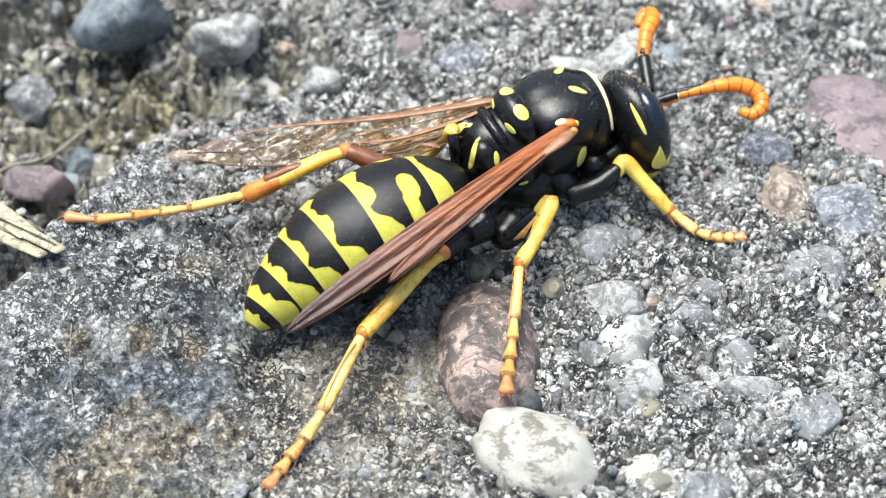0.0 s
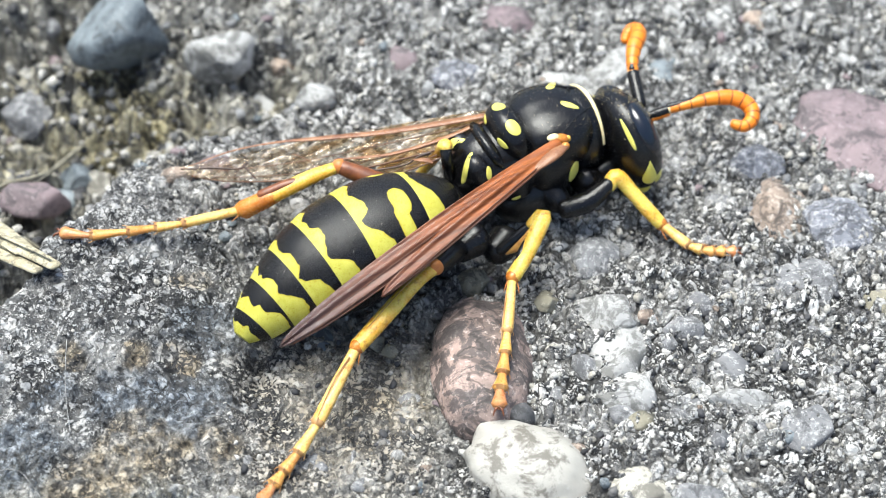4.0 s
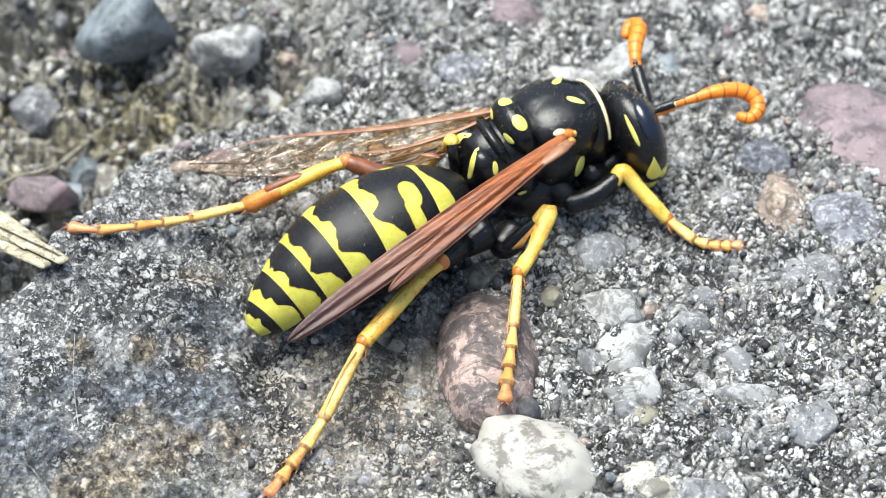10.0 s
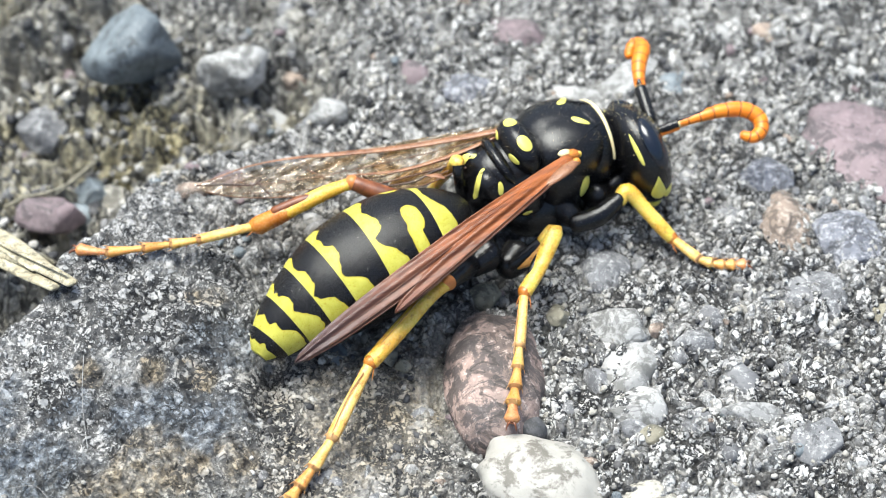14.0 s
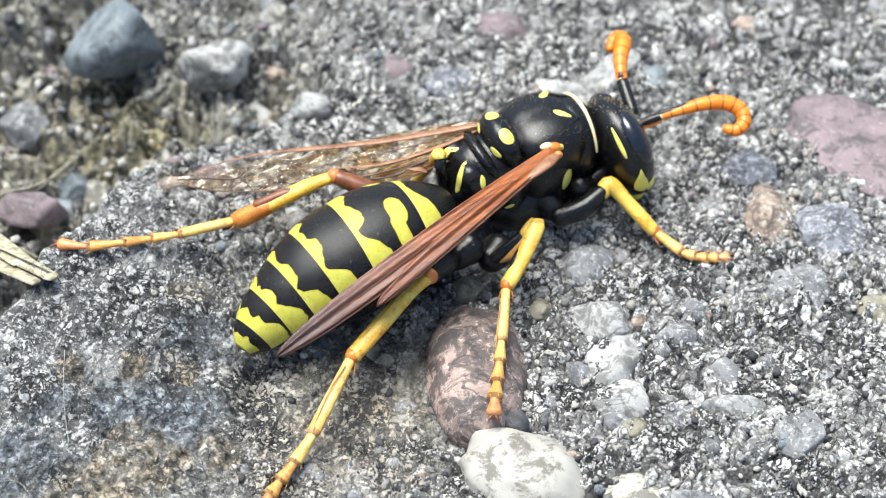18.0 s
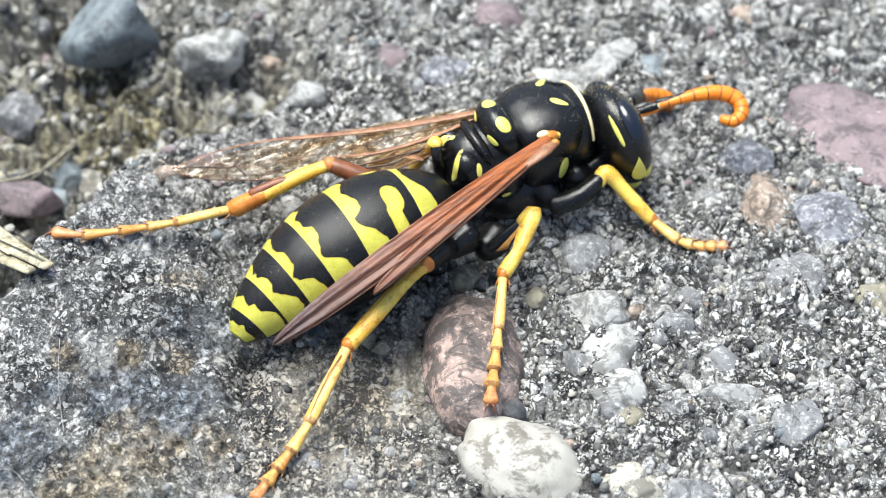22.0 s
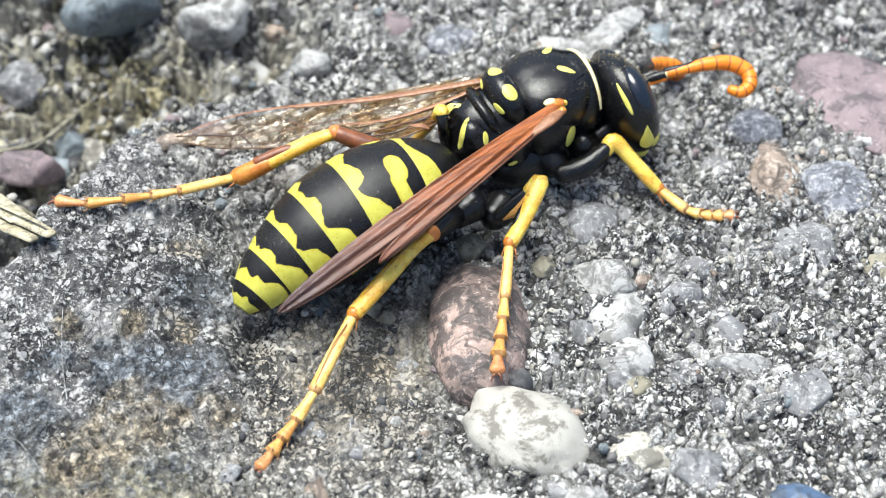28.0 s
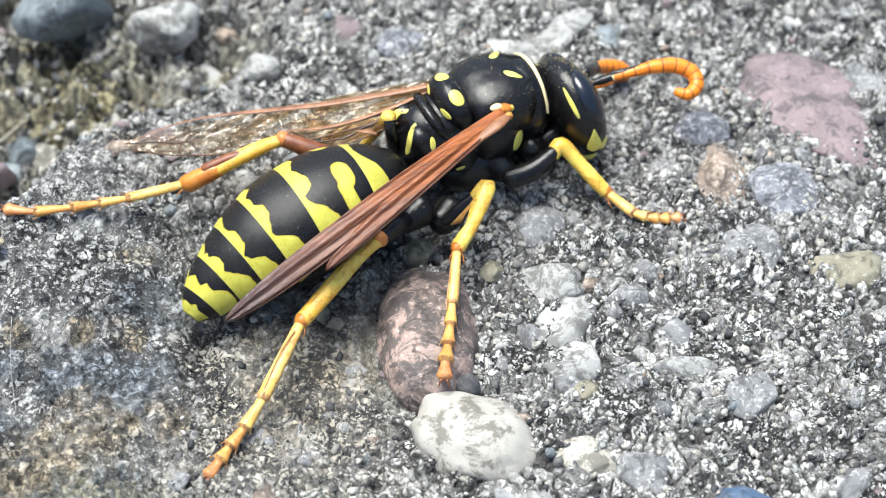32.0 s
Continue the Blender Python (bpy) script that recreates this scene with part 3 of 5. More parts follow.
def high(x, y):
    return float(height(np.array([float(x)]), np.array([float(y)]))[0])


def build_ground():
    near_x, near_y = np.arange(-16, 17.01, 0.045), np.arange(-12, 16.01, 0.045)
    out = np.array([1.0, 3, 8, 20, 60, 200, 1000, 5000, 30000, 200000, 1500000])
    xs = np.concatenate([near_x[0] - out[::-1], near_x, near_x[-1] + out])
    ys = np.concatenate([near_y[0] - out[::-1], near_y, near_y[-1] + out])
    gx, gy = np.meshgrid(xs, ys)
    # far out the sheet runs level and even
    beyond = np.maximum(np.maximum(near_x[0] - gx, gx - near_x[-1]), np.maximum(near_y[0] - gy, gy - near_y[-1]))
    close = 1 - smooth01(3.0, 20.0, beyond)
    gz = (height(gx, gy) + skin(gx, gy)) * close
    co = np.stack([gx, gy, gz], -1).reshape(-1, 3) * MM
    nx, ny = len(xs), len(ys)
    idx = np.arange(nx * ny).reshape(ny, nx)
    quads = np.stack([idx[:-1, :-1], idx[:-1, 1:], idx[1:, 1:], idx[1:, :-1]], -1).reshape(-1, 4)
    me = bpy.data.meshes.new("ground")
    me.vertices.add(len(co))
    me.vertices.foreach_set("co", co.reshape(-1).astype(np.float32))
    me.loops.add(quads.size)
    me.loops.foreach_set("vertex_index", quads.reshape(-1).astype(np.int32))
    me.polygons.add(len(quads))
    me.polygons.foreach_set("loop_start", np.arange(0, quads.size, 4, dtype=np.int32))
    me.polygons.foreach_set("use_smooth", np.ones(len(quads), bool))
    me.update(calc_edges=True)
    _, hollow, q = zones(gx, gy)
    q = np.hypot((gx + 11.2) / 6.7, (gy + 4.2) / 10.0)
    stone = 1 - smooth01(0.82, 1.06, q + 0.14 * wave(gx, gy, 1.4, 12) + 0.10 * wave(gx, gy, 0.5, 13))
    stone = stone * (1 - hollow)
    dish = np.exp(-(((gx + 1.5) / 3.4) ** 2 + ((gy + 2.6) / 3.6) ** 2))
    lime = np.clip(smooth01(-1.5, 3.5, gx) * (1.0 - 0.5 * smooth01(16, 40, gx)) * (1 - 0.8 * smooth01(-5.0, -0.5, gy)) + 0.15 + 0.25 * smooth01(16, 40, -gx) + 0.5 * np.exp(-(((gx + 1.5) / 4.5) ** 2 + ((gy - 8.5) / 3.5) ** 2)) + 0.45 * np.exp(-(((gx - 11.0) / 4.5) ** 2 + ((gy + 4.5) / 4) ** 2)) - hollow - 0.4 * bed(gx, gy) - 0.5 * smooth01(-4.5, -6.5, gx), 0, 1)
    patch = 0.55 + 0.45 * smooth01(-0.2, 0.15, wave(gx, gy, 2.6, 14) + 0.3 * wave(gx, gy, 0.9, 15))
    moss = np.exp(-(((gx + 9.7) / 2.2) ** 2 + ((gy - 8.2) / 2.0) ** 2))
    foot = np.exp(-(((gx + 8.1) / 6.5) ** 2 + ((gy + 10.7) / 2.3) ** 2)) * (0.4 + 0.6 * patch)
    dirt = np.clip(0.7 * hollow * patch + 0.3 * dish + 0.8 * foot + 0.7 * moss * hollow, 0, 1)
    stone, dirt, lime = stone * close, dirt * close, 0.3 + (lime - 0.3) * close
    col = np.stack([stone, dirt, lime, np.ones_like(gx)], -1).reshape(-1)
    at = me.color_attributes.new("zones", "FLOAT_COLOR", "POINT")
    at.data.foreach_set("color", col.astype(np.float32))
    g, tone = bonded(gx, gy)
    wob = 0.35 * wave(gx, gy, 0.9, 24) + 0.25 * wave(gx, gy, 0.35, 25)

    def patches(spots):
        near = np.zeros_like(gx)
        for px, py, rx, ry in spots:
            near = np.maximum(near, 1 - smooth01(0.55, 1.05, np.hypot((gx - px) / rx, (gy - py) / ry) + wob))
        return near

    blue = patches(((-6.6, -2.7, 1.4, 1.2), (-7.6, -5.6, 2.2, 1.6), (-11.2, -7.4, 1.7, 1.5), (-5.4, -3.9, 0.8, 1.1), (-10.6, -5.4, 1.2, 0.9), (-12.6, -5.6, 1.0, 1.2), (-10.2, -9.2, 2.4, 1.0), (-7.4, -8.9, 1.3, 0.8), (-6.0, -5.0, 0.7, 0.9)))
    rust = patches(((-7.1, -1.4, 0.9, 0.5), (-8.5, -4.1, 0.55, 0.6), (-7.2, -4.0, 0.6, 0.6), (-8.1, -7.4, 1.7, 1.3), (-9.6, -8.2, 1.0, 0.9), (-8.4, -10.2, 3.2, 1.0), (-11.2, -10.6, 1.6, 0.9), (-5.7, -6.5, 0.8, 1.0), (-1.3, -4.6, 1.0, 0.9), (-7.9, 3.6, 0.5, 0.4), (-10.2, -4.2, 0.5, 0.5)))
    rust = np.maximum(rust, 0.8 * bed(gx, gy))
    tone = tone + (0.55 - tone) * 0.4 * bed(gx, gy)
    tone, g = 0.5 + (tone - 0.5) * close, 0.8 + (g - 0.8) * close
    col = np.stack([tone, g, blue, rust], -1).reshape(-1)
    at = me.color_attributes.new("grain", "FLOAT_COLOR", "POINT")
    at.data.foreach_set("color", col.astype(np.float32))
    me.materials.append(CONCRETE)
    ob = new("ground", me)
    return tagged(ob, "weathered grey concrete with grit, pores and white lime", "ground", kind="structure")


ground = build_ground()


# ---- stones set in the concrete ----
def facets(radii, turn, seed, cuts=16, soft=0.06, level=4):
    """A broken stone: a ball planed off on many sides, its edges worn."""
    rs = random.Random(seed)
    planes = []
    for _ in range(cuts):
        n = Vector((rs.gauss(0, 1), rs.gauss(0, 1), rs.gauss(0, 1))).normalized()
        planes.append((n, rs.uniform(0.72, 1.0)))
    bm = bmesh.new()
    bmesh.ops.create_icosphere(bm, subdivisions=level, radius=1.0)
    e = Euler([radians(a) for a in turn]).to_matrix()
    for v in bm.verts:
        d = v.co.normalized()
        near = sorted([k / max(n.dot(d), 1e-3) for n, k in planes if n.dot(d) > 0.05] + [1.25, 1.35])
        r = near[0] - max(0, soft - (near[1] - near[0])) * 0.5
        r *= 1 + 0.05 * noise.fractal(d * 2.5 + Vector((seed, 0, 0)), 1.0, 2.0, 4)
        p = d * r
        v.co = e @ Vector((p.x * radii[0], p.y * radii[1], p.z * radii[2]))
    return bm


def stone_thing(name, centre, radii, turn, material, label, rough=0.22, freq=1.1, seed=1, level=4):
    if rough >= 0.2:
        bm = facets(tuple(r * 1.08 for r in radii), turn, seed, 18 if rough < 0.28 else 12 if rough < 0.42 else 8)
    else:
        bm = ball((0, 0, 0), radii, turn, rough, freq, seed, level)
    ob = part(name, bm, material)
    ob.location = Vector(centre) * MM
    return tagged(ob, label, "stone", "stones in the concrete")


def stones():
    stone_thing("pebble", (1.28, -3.62, -0.46), (1.52, 2.50, 1.16), (0, 0, 4), R_GRANITE, "rounded pinkish brown granite pebble with dark mottling under a wasp's leg", 0.13, 0.9, 3)
    stone_thing("pebble", (2.49, -7.19, -0.28), (1.98, 1.28, 0.95), (0, 0, -22), R_QUARTZ, "chalk white quartz pebble with dark brown-grey stains", 0.19, 1.0, 5)
    stone_thing("pebble", (4.98, -1.95, -0.18), (0.84, 0.66, 0.48), (0, 0, -6), R_BONE, "white limy pebble embedded in concrete", 0.44, 1.2, 7)
    stone_thing("pebble", (5.07, -3.27, -0.27), (0.82, 1.20, 0.36), (0, 0, 18), R_BONE, "pale blue-grey pebble embedded in concrete", 0.44, 1.2, 9)
    stone_thing("pebble", (5.31, -4.68, -0.24), (0.80, 0.65, 0.34), (0, 0, 30), R_BONE, "pale crusty pebble embedded in concrete", 0.3, 1.4, 10)
    stone_thing("pebble", (7.10, -2.52, -0.05), (0.59, 0.44, 0.34), (0, 0, 0), R_GREY, "smooth light grey pebble in concrete", 0.2, 1.0, 11)
    stone_thing("pebble", (10.19, 2.12, -0.11), (1.00, 1.10, 0.34), (0, 0, 20), R_RUST, "flat rust-brown stone flush with the concrete", 0.24, 1.3, 12)
    stone_thing("flat_stone", (13.60, 4.70, -0.27), (1.45, 2.65, 0.45), (0, 0, 36), R_RED, "flat dusky pink stone flush with the concrete", 0.3, 0.8, 14)
    stone_thing("stone", (-10.48, 10.44, -0.85), (1.30, 1.15, 1.25), (0, 0, 15), R_BLUE, "angular dark blue-grey stone in the crumbled hollow", 0.5, 0.9, 6)
    stone_thing("pebble", (-7.10, 9.69, -1.10), (0.95, 0.80, 0.75), (0, 0, 10), R_BONE, "pale grey stone in the crumbled hollow", 0.3, 1.1, 16)
    stone_thing("pebble", (-3.82, 6.87, -0.12), (0.58, 0.40, 0.40), (0, 0, 5), R_BONE, "small pale grey stone chip in concrete", 0.3, 1.2, 17)
    stone_thing("pebble", (-5.19, 9.89, -1.86), (0.36, 0.36, 0.35), (0, 0, 5), R_RUST, "small orange-brown grit stone", 0.25, 1.2, 18)
    stone_thing("stone_chip", (-10.99, 5.97, -3.35), (0.38, 0.52, 0.62), (15, 20, 30), R_WHITE, "angular cream stone chip in the hollow", 0.45, 1.0, 19)
    stone_thing("pebble", (-12.68, 4.42, -2.27), (0.90, 0.60, 0.60), (0, 0, 10), R_RED, "dark maroon pebble in the hollow", 0.3, 1.0, 20)
    stone_thing("pebble", (3.79, 7.53, -0.16), (1.00, 0.44, 0.34), (0, 0, -8), R_BONE, "flat pale stone behind the wasp", 0.3, 1.2, 21)
    stone_thing("pebble", (5.71, 8.25, -0.02), (1.00, 0.53, 0.34), (0, 0, 40), R_BONE, "long pale stone chip behind the wasp", 0.3, 1.2, 22)
    stone_thing("pebble", (0.61, 7.78, -0.07), (0.79, 0.68, 0.34), (0, 0, 10), R_SLATE, "slate-blue pebble flush with the concrete", 0.3, 1.2, 23)
    stone_thing("pebble", (4.58, 0.14, -0.20), (0.76, 0.76, 0.34), (0, 0, 10), R_GREY, "mottled grey pebble under the wasp", 0.25, 1.2, 24)
    stone_thing("pebble", (3.15, -1.56, -0.04), (0.30, 0.34, 0.28), (0, 0, 10), R_TAN, "small tan grit stone in concrete", 0.25, 1.2, 25)
    stone_thing("pebble", (1.01, -0.70, -0.29), (0.42, 0.42, 0.40), (0, 0, 10), R_TAN, "small yellowish grit stone under the wasp", 0.25, 1.2, 26)
    stone_thing("pebble", (10.51, -0.93, -0.10), (1.21, 0.89, 0.34), (0, 0, 0), R_GREY, "worn grey stone flush with the concrete", 0.3, 1.0, 27)
    stone_thing("pebble", (8.41, -5.13, -0.08), (0.82, 0.44, 0.34), (0, 0, -14), R_BONE, "pale grey stone chip in concrete", 0.3, 1.2, 28)
    stone_thing("pebble", (9.47, -5.34, -0.18), (0.44, 0.38, 0.32), (0, 0, -14), R_BONE, "small white stone chip in concrete", 0.3, 1.2, 29)
    stone_thing("pebble", (10.08, -6.03, -0.02), (0.63, 0.69, 0.34), (0, 0, 0), R_GREY, "rounded grey pebble in concrete", 0.25, 1.2, 30)
    stone_thing("pebble", (5.51, -8.03, -0.14), (0.74, 0.56, 0.34), (0, 0, 0), R_WHITE, "cream pebble half sunk in concrete", 0.25, 1.2, 31)
    stone_thing("pebble", (7.01, -8.43, -0.04), (0.89, 0.65, 0.34), (0, 0, 0), R_GREY, "grey pebble half sunk in concrete", 0.25, 1.2, 32)
    stone_thing("pebble", (0.98, -10.15, -0.25), (1.75, 0.90, 0.75), (0, 0, 12), R_CHALK, "smooth white pebble half sunk in concrete", 0.22, 1.0, 33)
    stone_thing("pebble", (3.95, -9.95, -0.26), (0.80, 0.80, 0.65), (0, 0, 0), R_BONE, "greyish tan pebble half sunk in concrete", 0.2, 1.0, 34)
    stone_thing("pebble", (9.75, -9.80, -0.24), (1.15, 0.75, 0.60), (0, 0, -20), R_SEA, "glossy dark blue pebble half sunk in concrete", 0.18, 1.0, 35)
    stone_thing("pebble", (2.30, -5.55, -0.12), (0.40, 0.42, 0.36), (0, 0, 0), R_DARK, "small round dark grey pebble", 0.12, 1.0, 36)
    stone_thing("pebble", (13.58, -1.54, -0.30), (1.21, 0.73, 0.34), (0, 0, 0), R_TAN, "pale tan stone flush with the concrete", 0.25, 1.0, 37)
    stone_thing("pebble", (15.20, 6.06, -0.28), (0.95, 1.05, 0.34), (0, 0, 0), R_GREY, "light grey stone flush with the concrete", 0.25, 1.0, 38)
    stone_thing("pebble", (2.23, 10.41, -0.24), (0.95, 0.84, 0.34), (0, 0, 0), R_RED, "dull reddish stone flush with the concrete", 0.25, 1.0, 39)
    stone_thing("pebble", (10.39, 10.51, -0.27), (0.42, 0.38, 0.34), (0, 0, 0), R_RUST, "small red-brown pebble in concrete", 0.25, 1.0, 40)
    stone_thing("pebble", (-13.52, 8.39, -2.75), (0.70, 0.80, 0.60), (0, 0, 30), R_GREY, "grey-violet stone in the hollow", 0.3, 1.0, 41)
    stone_thing("pebble", (-11.65, 6.05, -3.21), (0.55, 0.60, 0.50), (0, 0, 30), R_BLUE, "bluish pebble in the hollow", 0.3, 1.0, 42)
    stone_thing("pebble", (12.08, 1.29, -0.05), (1.16, 0.95, 0.34), (0, 0, 10), R_SLATE, "slate-grey stone flush with the concrete", 0.3, 1.0, 43)
    stone_thing("pebble", (9.65, 4.04, -0.06), (0.79, 0.73, 0.34), (0, 0, 10), R_SLATE, "dark grey stone flush with the concrete", 0.3, 1.0, 44)
    stone_thing("pebble", (5.60, -5.75, -0.10), (0.40, 0.28, 0.28), (0, 0, 15), R_TAN, "small olive pebble in concrete", 0.22, 1.2, 61)
    stone_thing("pebble", (7.55, -1.55, -0.12), (0.50, 0.42, 0.30), (0, 0, 20), R_GREY, "flat light grey pebble in concrete", 0.3, 1.2, 63)
    stone_thing("pebble", (6.05, -2.15, 0.02), (0.24, 0.22, 0.22), (0, 0, 0), R_RUST, "small brown grit stone beside a white pebble", 0.22, 1.2, 64)
    stone_thing("pebble", (-1.35, -3.05, -0.42), (0.26, 0.22, 0.22), (0, 0, 20), R_TAN, "small olive grit stone in the tan bed", 0.2, 1.2, 65)
    stone_thing("pebble", (-1.75, -2.75, -0.42), (0.20, 0.22, 0.20), (0, 0, 70), R_TAN, "tiny yellowish grit stone in the tan bed", 0.2, 1.2, 66)
    stone_thing("pebble", (-7.90, 3.15, 0.30), (0.42, 0.30, 0.22), (0, 0, 20), R_RUST, "flat orange-brown chip on the slate-grey stone", 0.3, 1.2, 67)


stones()


def filler():
    """Smaller pebbles all over, parts of the concrete, and loose grit as one mass."""
    rs = random.Random(11)
    kinds = [R_GREY, R_GREY, R_BONE, R_GREY, R_RED, R_GREY, R_BLUE, R_RUST, R_GREY, R_GREY]
    shapes = []
    for k, m in enumerate(kinds):
        for v in range(2):
            bm = facets((1, 1, 0.8), (0, 0, 0), 50 + 2 * k + v, 11, level=2)
            for q in bm.verts:
                q.co *= 0.3 * MM
            me = bpy.data.meshes.new("pebble")
            bm.to_mesh(me)
            bm.free()
            me.polygons.foreach_set("use_smooth", [True] * len(me.polygons))
            me.materials.append(m)
            shapes.append(me)
    n = 0
    while n < 300:
        x, y = rs.uniform(-14.5, 15.5), rs.uniform(-11.5, 13.5)
        if n % 8 == 0:
            x, y = rs.uniform(-14.5, -3.5), rs.uniform(1.5, 13)
        stone, hollow, _ = zones(np.array([x]), np.array([y]))
        if stone[0] > 0.3 or (abs(x + 1.3) < 3 and abs(y + 3) < 2.6 and rs.random() < 0.7):
            continue
        ob = new("pebble", shapes[rs.randrange(len(shapes))])
        r = 0.14 + 0.40 * rs.random() ** 2.6 + 0.08 * float(hollow[0]) * rs.random()
        ob.location = Vector((x, y, high(x, y) - (0.55 - 0.1 * float(hollow[0])) * r)) * MM
        ob.rotation_euler = (rs.uniform(-.4, .4), rs.uniform(-.4, .4), rs.uniform(0, 6.3))
        ob.scale = (r / 0.3 * rs.uniform(.8, 1.4), r / 0.3 * rs.uniform(.7, 1.2), r / 0.3 * rs.uniform(.6, 1))
        ob.parent = ground
        n += 1
    nr = np.random.RandomState(5)
    t = (1 + 5**0.5) / 2
    base = np.array([(-1, t, 0), (1, t, 0), (-1, -t, 0), (1, -t, 0), (0, -1, t), (0, 1, t), (0, -1, -t), (0, 1, -t), (t, 0, -1), (t, 0, 1), (-t, 0, -1), (-t, 0, 1)]) / 1.9
    tri = np.array([(0, 11, 5), (0, 5, 1), (0, 1, 7), (0, 7, 10), (0, 10, 11), (1, 5, 9), (5, 11, 4), (11, 10, 2), (10, 7, 6), (7, 1, 8),
                    (3, 9, 4), (3, 4, 2), (3, 2, 6), (3, 6, 8), (3, 8, 9), (4, 9, 5), (2, 4, 11), (6, 2, 10), (8, 6, 7), (9, 8, 1)])
    count = 26000
    x, y = nr.uniform(-15, 16, count), nr.uniform(-12, 14.5, count)
    stone, hollow, _ = zones(x, y)
    dish = np.exp(-(((x + 1.3) / 3.0) ** 2 + ((y + 3.6) / 3.0) ** 2))
    keep = nr.rand(count) < np.clip(0.27 - 0.25 * stone + 0.10 * hollow - 0.15 * dish, 0, 1)
    x, y, hollow, dish, stone = x[keep], y[keep], hollow[keep], dish[keep], stone[keep]
    n = len(x)
    r = (0.04 + 0.12 * nr.rand(n) ** 2.6) * (1 + 0.6 * hollow - 0.3 * stone)
    z = height(x, y) + r * nr.uniform(-0.75, 0.0, n)
    a = nr.rand(n) * 6.283
    sx, sy, sz = r * nr.uniform(.8, 1.5, n), r * nr.uniform(.7, 1.1, n), r * nr.uniform(.6, 1.1, n)
    p = base[None] * (1 + 0.26 * nr.uniform(-1, 1, (n, 12, 1)))
    px, py, pz = p[..., 0] * sx[:, None], p[..., 1] * sy[:, None], p[..., 2] * sz[:, None]
    ca, sa = np.cos(a)[:, None], np.sin(a)[:, None]
    co = np.stack([px * ca - py * sa + x[:, None], px * sa + py * ca + y[:, None], pz + z[:, None]], -1).reshape(-1, 3) * MM
    faces = (tri[None] + 12 * np.arange(n)[:, None, None]).reshape(-1, 3)
    me = bpy.data.meshes.new("grit")
    me.from_pydata(co.tolist(), [], faces.tolist())
    me.polygons.foreach_set("use_smooth", [True] * len(me.polygons))
    me.materials.append(GRIT)
    tagged(new("grit", me), "loose black, grey and white grit on the concrete", "grit", kind="stuff")


def straws():
    tail, tip = Vector((-16.00, 3.29, -1.35)), Vector((-10.88, -1.77, 1.66))
    blade = new("dry_grass")
    blade.location = tail * MM
    tagged(blade, "torn pale straw of dry grass at the hollow's edge", "dry grass")
    run = tip - tail
    cross = run.cross(Vector((0, 0, 1))).normalized()
    for dx, dz, w, short in ((0.0, 0.1, 0.5, 1.0), (0.42, 0.05, 0.45, 0.95), (-0.45, 0.0, 0.42, 0.9), (0.25, 0.3, 0.16, 0.8), (-0.15, 0.35, 0.12, 0.97)):
        rows = []
        for t in np.linspace(0, 1, 6):
            p = run * t * short + cross * (dx * (1 - 0.5 * t) + 0.1 * math.sin(5 * t + dx * 9)) + Vector((0, 0, dz + 0.18 * math.sin(math.pi * t)))
            rows.append((*p, w * (1.0 - 0.55 * t)))
        part("straw", tube(rows, 8, 4, flat=0.4), STRAW, blade)
    for name, label, category, points, r, m in (
            ("twig", "thin brown twig lying across the hollow", "twig", ((-13.76, 5.15, -2.23), (-12.67, 4.96, -1.75), (-12.06, 6.74, -2.94), (-11.59, 7.38, -2.81)), 0.06, R_TAN),
            ("dry_stem", "torn grey-brown dry stem lying in the hollow", "dry stem", ((-13.19, 4.77, -2.13), (-12.54, 5.08, -1.93), (-12.17, 6.60, -2.79), (-11.72, 7.38, -2.93)), 0.075, R_TAN),
            ("dry_stem", "frayed grey-brown dry stem lying in the hollow", "dry stem", ((-14.35, 5.05, -2.61), (-13.53, 4.99, -2.05), (-12.79, 4.95, -1.95)), 0.06, R_TAN),
            ("fibre", "fine white fibre on the slate-grey stone", "fibre", ((-9.92, -6.78, 0.82), (-10.15, -5.72, 0.79), (-10.27, -4.85, 0.91), (-10.32, -3.82, 1.11)), 0.012, R_BONE),
            ("fibre", "fine curled white fibre on the stone", "fibre", ((-11.84, -7.99, 0.71), (-11.23, -7.97, 0.75), (-10.81, -8.35, 0.69), (-10.25, -9.18, 0.74)), 0.012, R_BONE),
            ("fibre", "short pale hair on the dark stone", "fibre", ((-9.69, 6.62, -2.97), (-8.86, 6.71, -2.31), (-8.14, 8.26, -3.22), (-7.09, 7.59, -2.38)), 0.018, R_BONE)):
        o = Vector(points[0])
        ob = part(name, tube([(*(Vector(p) - o), r) for p in points], 6), m)
        ob.location = o * MM
        tagged(ob, label, category)


straws()


# ---- the wasp ----
wasp = new("wasp")
tagged(wasp, "black and yellow paper wasp with orange curled antennae on concrete", "wasp")
CHEST = Vector((2.63, 2.80, 2.35))
HEADING = 26.0
wasp.matrix_basis = pose(CHEST.x * MM, CHEST.y * MM, 0, 0, 0, HEADING)
TO_WASP = pose(CHEST.x, CHEST.y, 0, 0, 0, HEADING).inverted()


def own(p):
    """A place of the world in the wasp's own space."""
    return TO_WASP @ Vector(p)


def limb(rows, **more):
    return tube([(*own(p), r * 1.2) for p, r in rows], **more)


from mathutils.bvhtree import BVHTree


def skin_of(obs):
    verts, faces = [], []
    for ob in obs:
        k = len(verts)
        verts += [v.co / MM + ob.location / MM for v in ob.data.vertices]
        faces += [tuple(i + k for i in p.vertices) for p in ob.data.polygons]
    return BVHTree.FromPolygons(verts, faces)


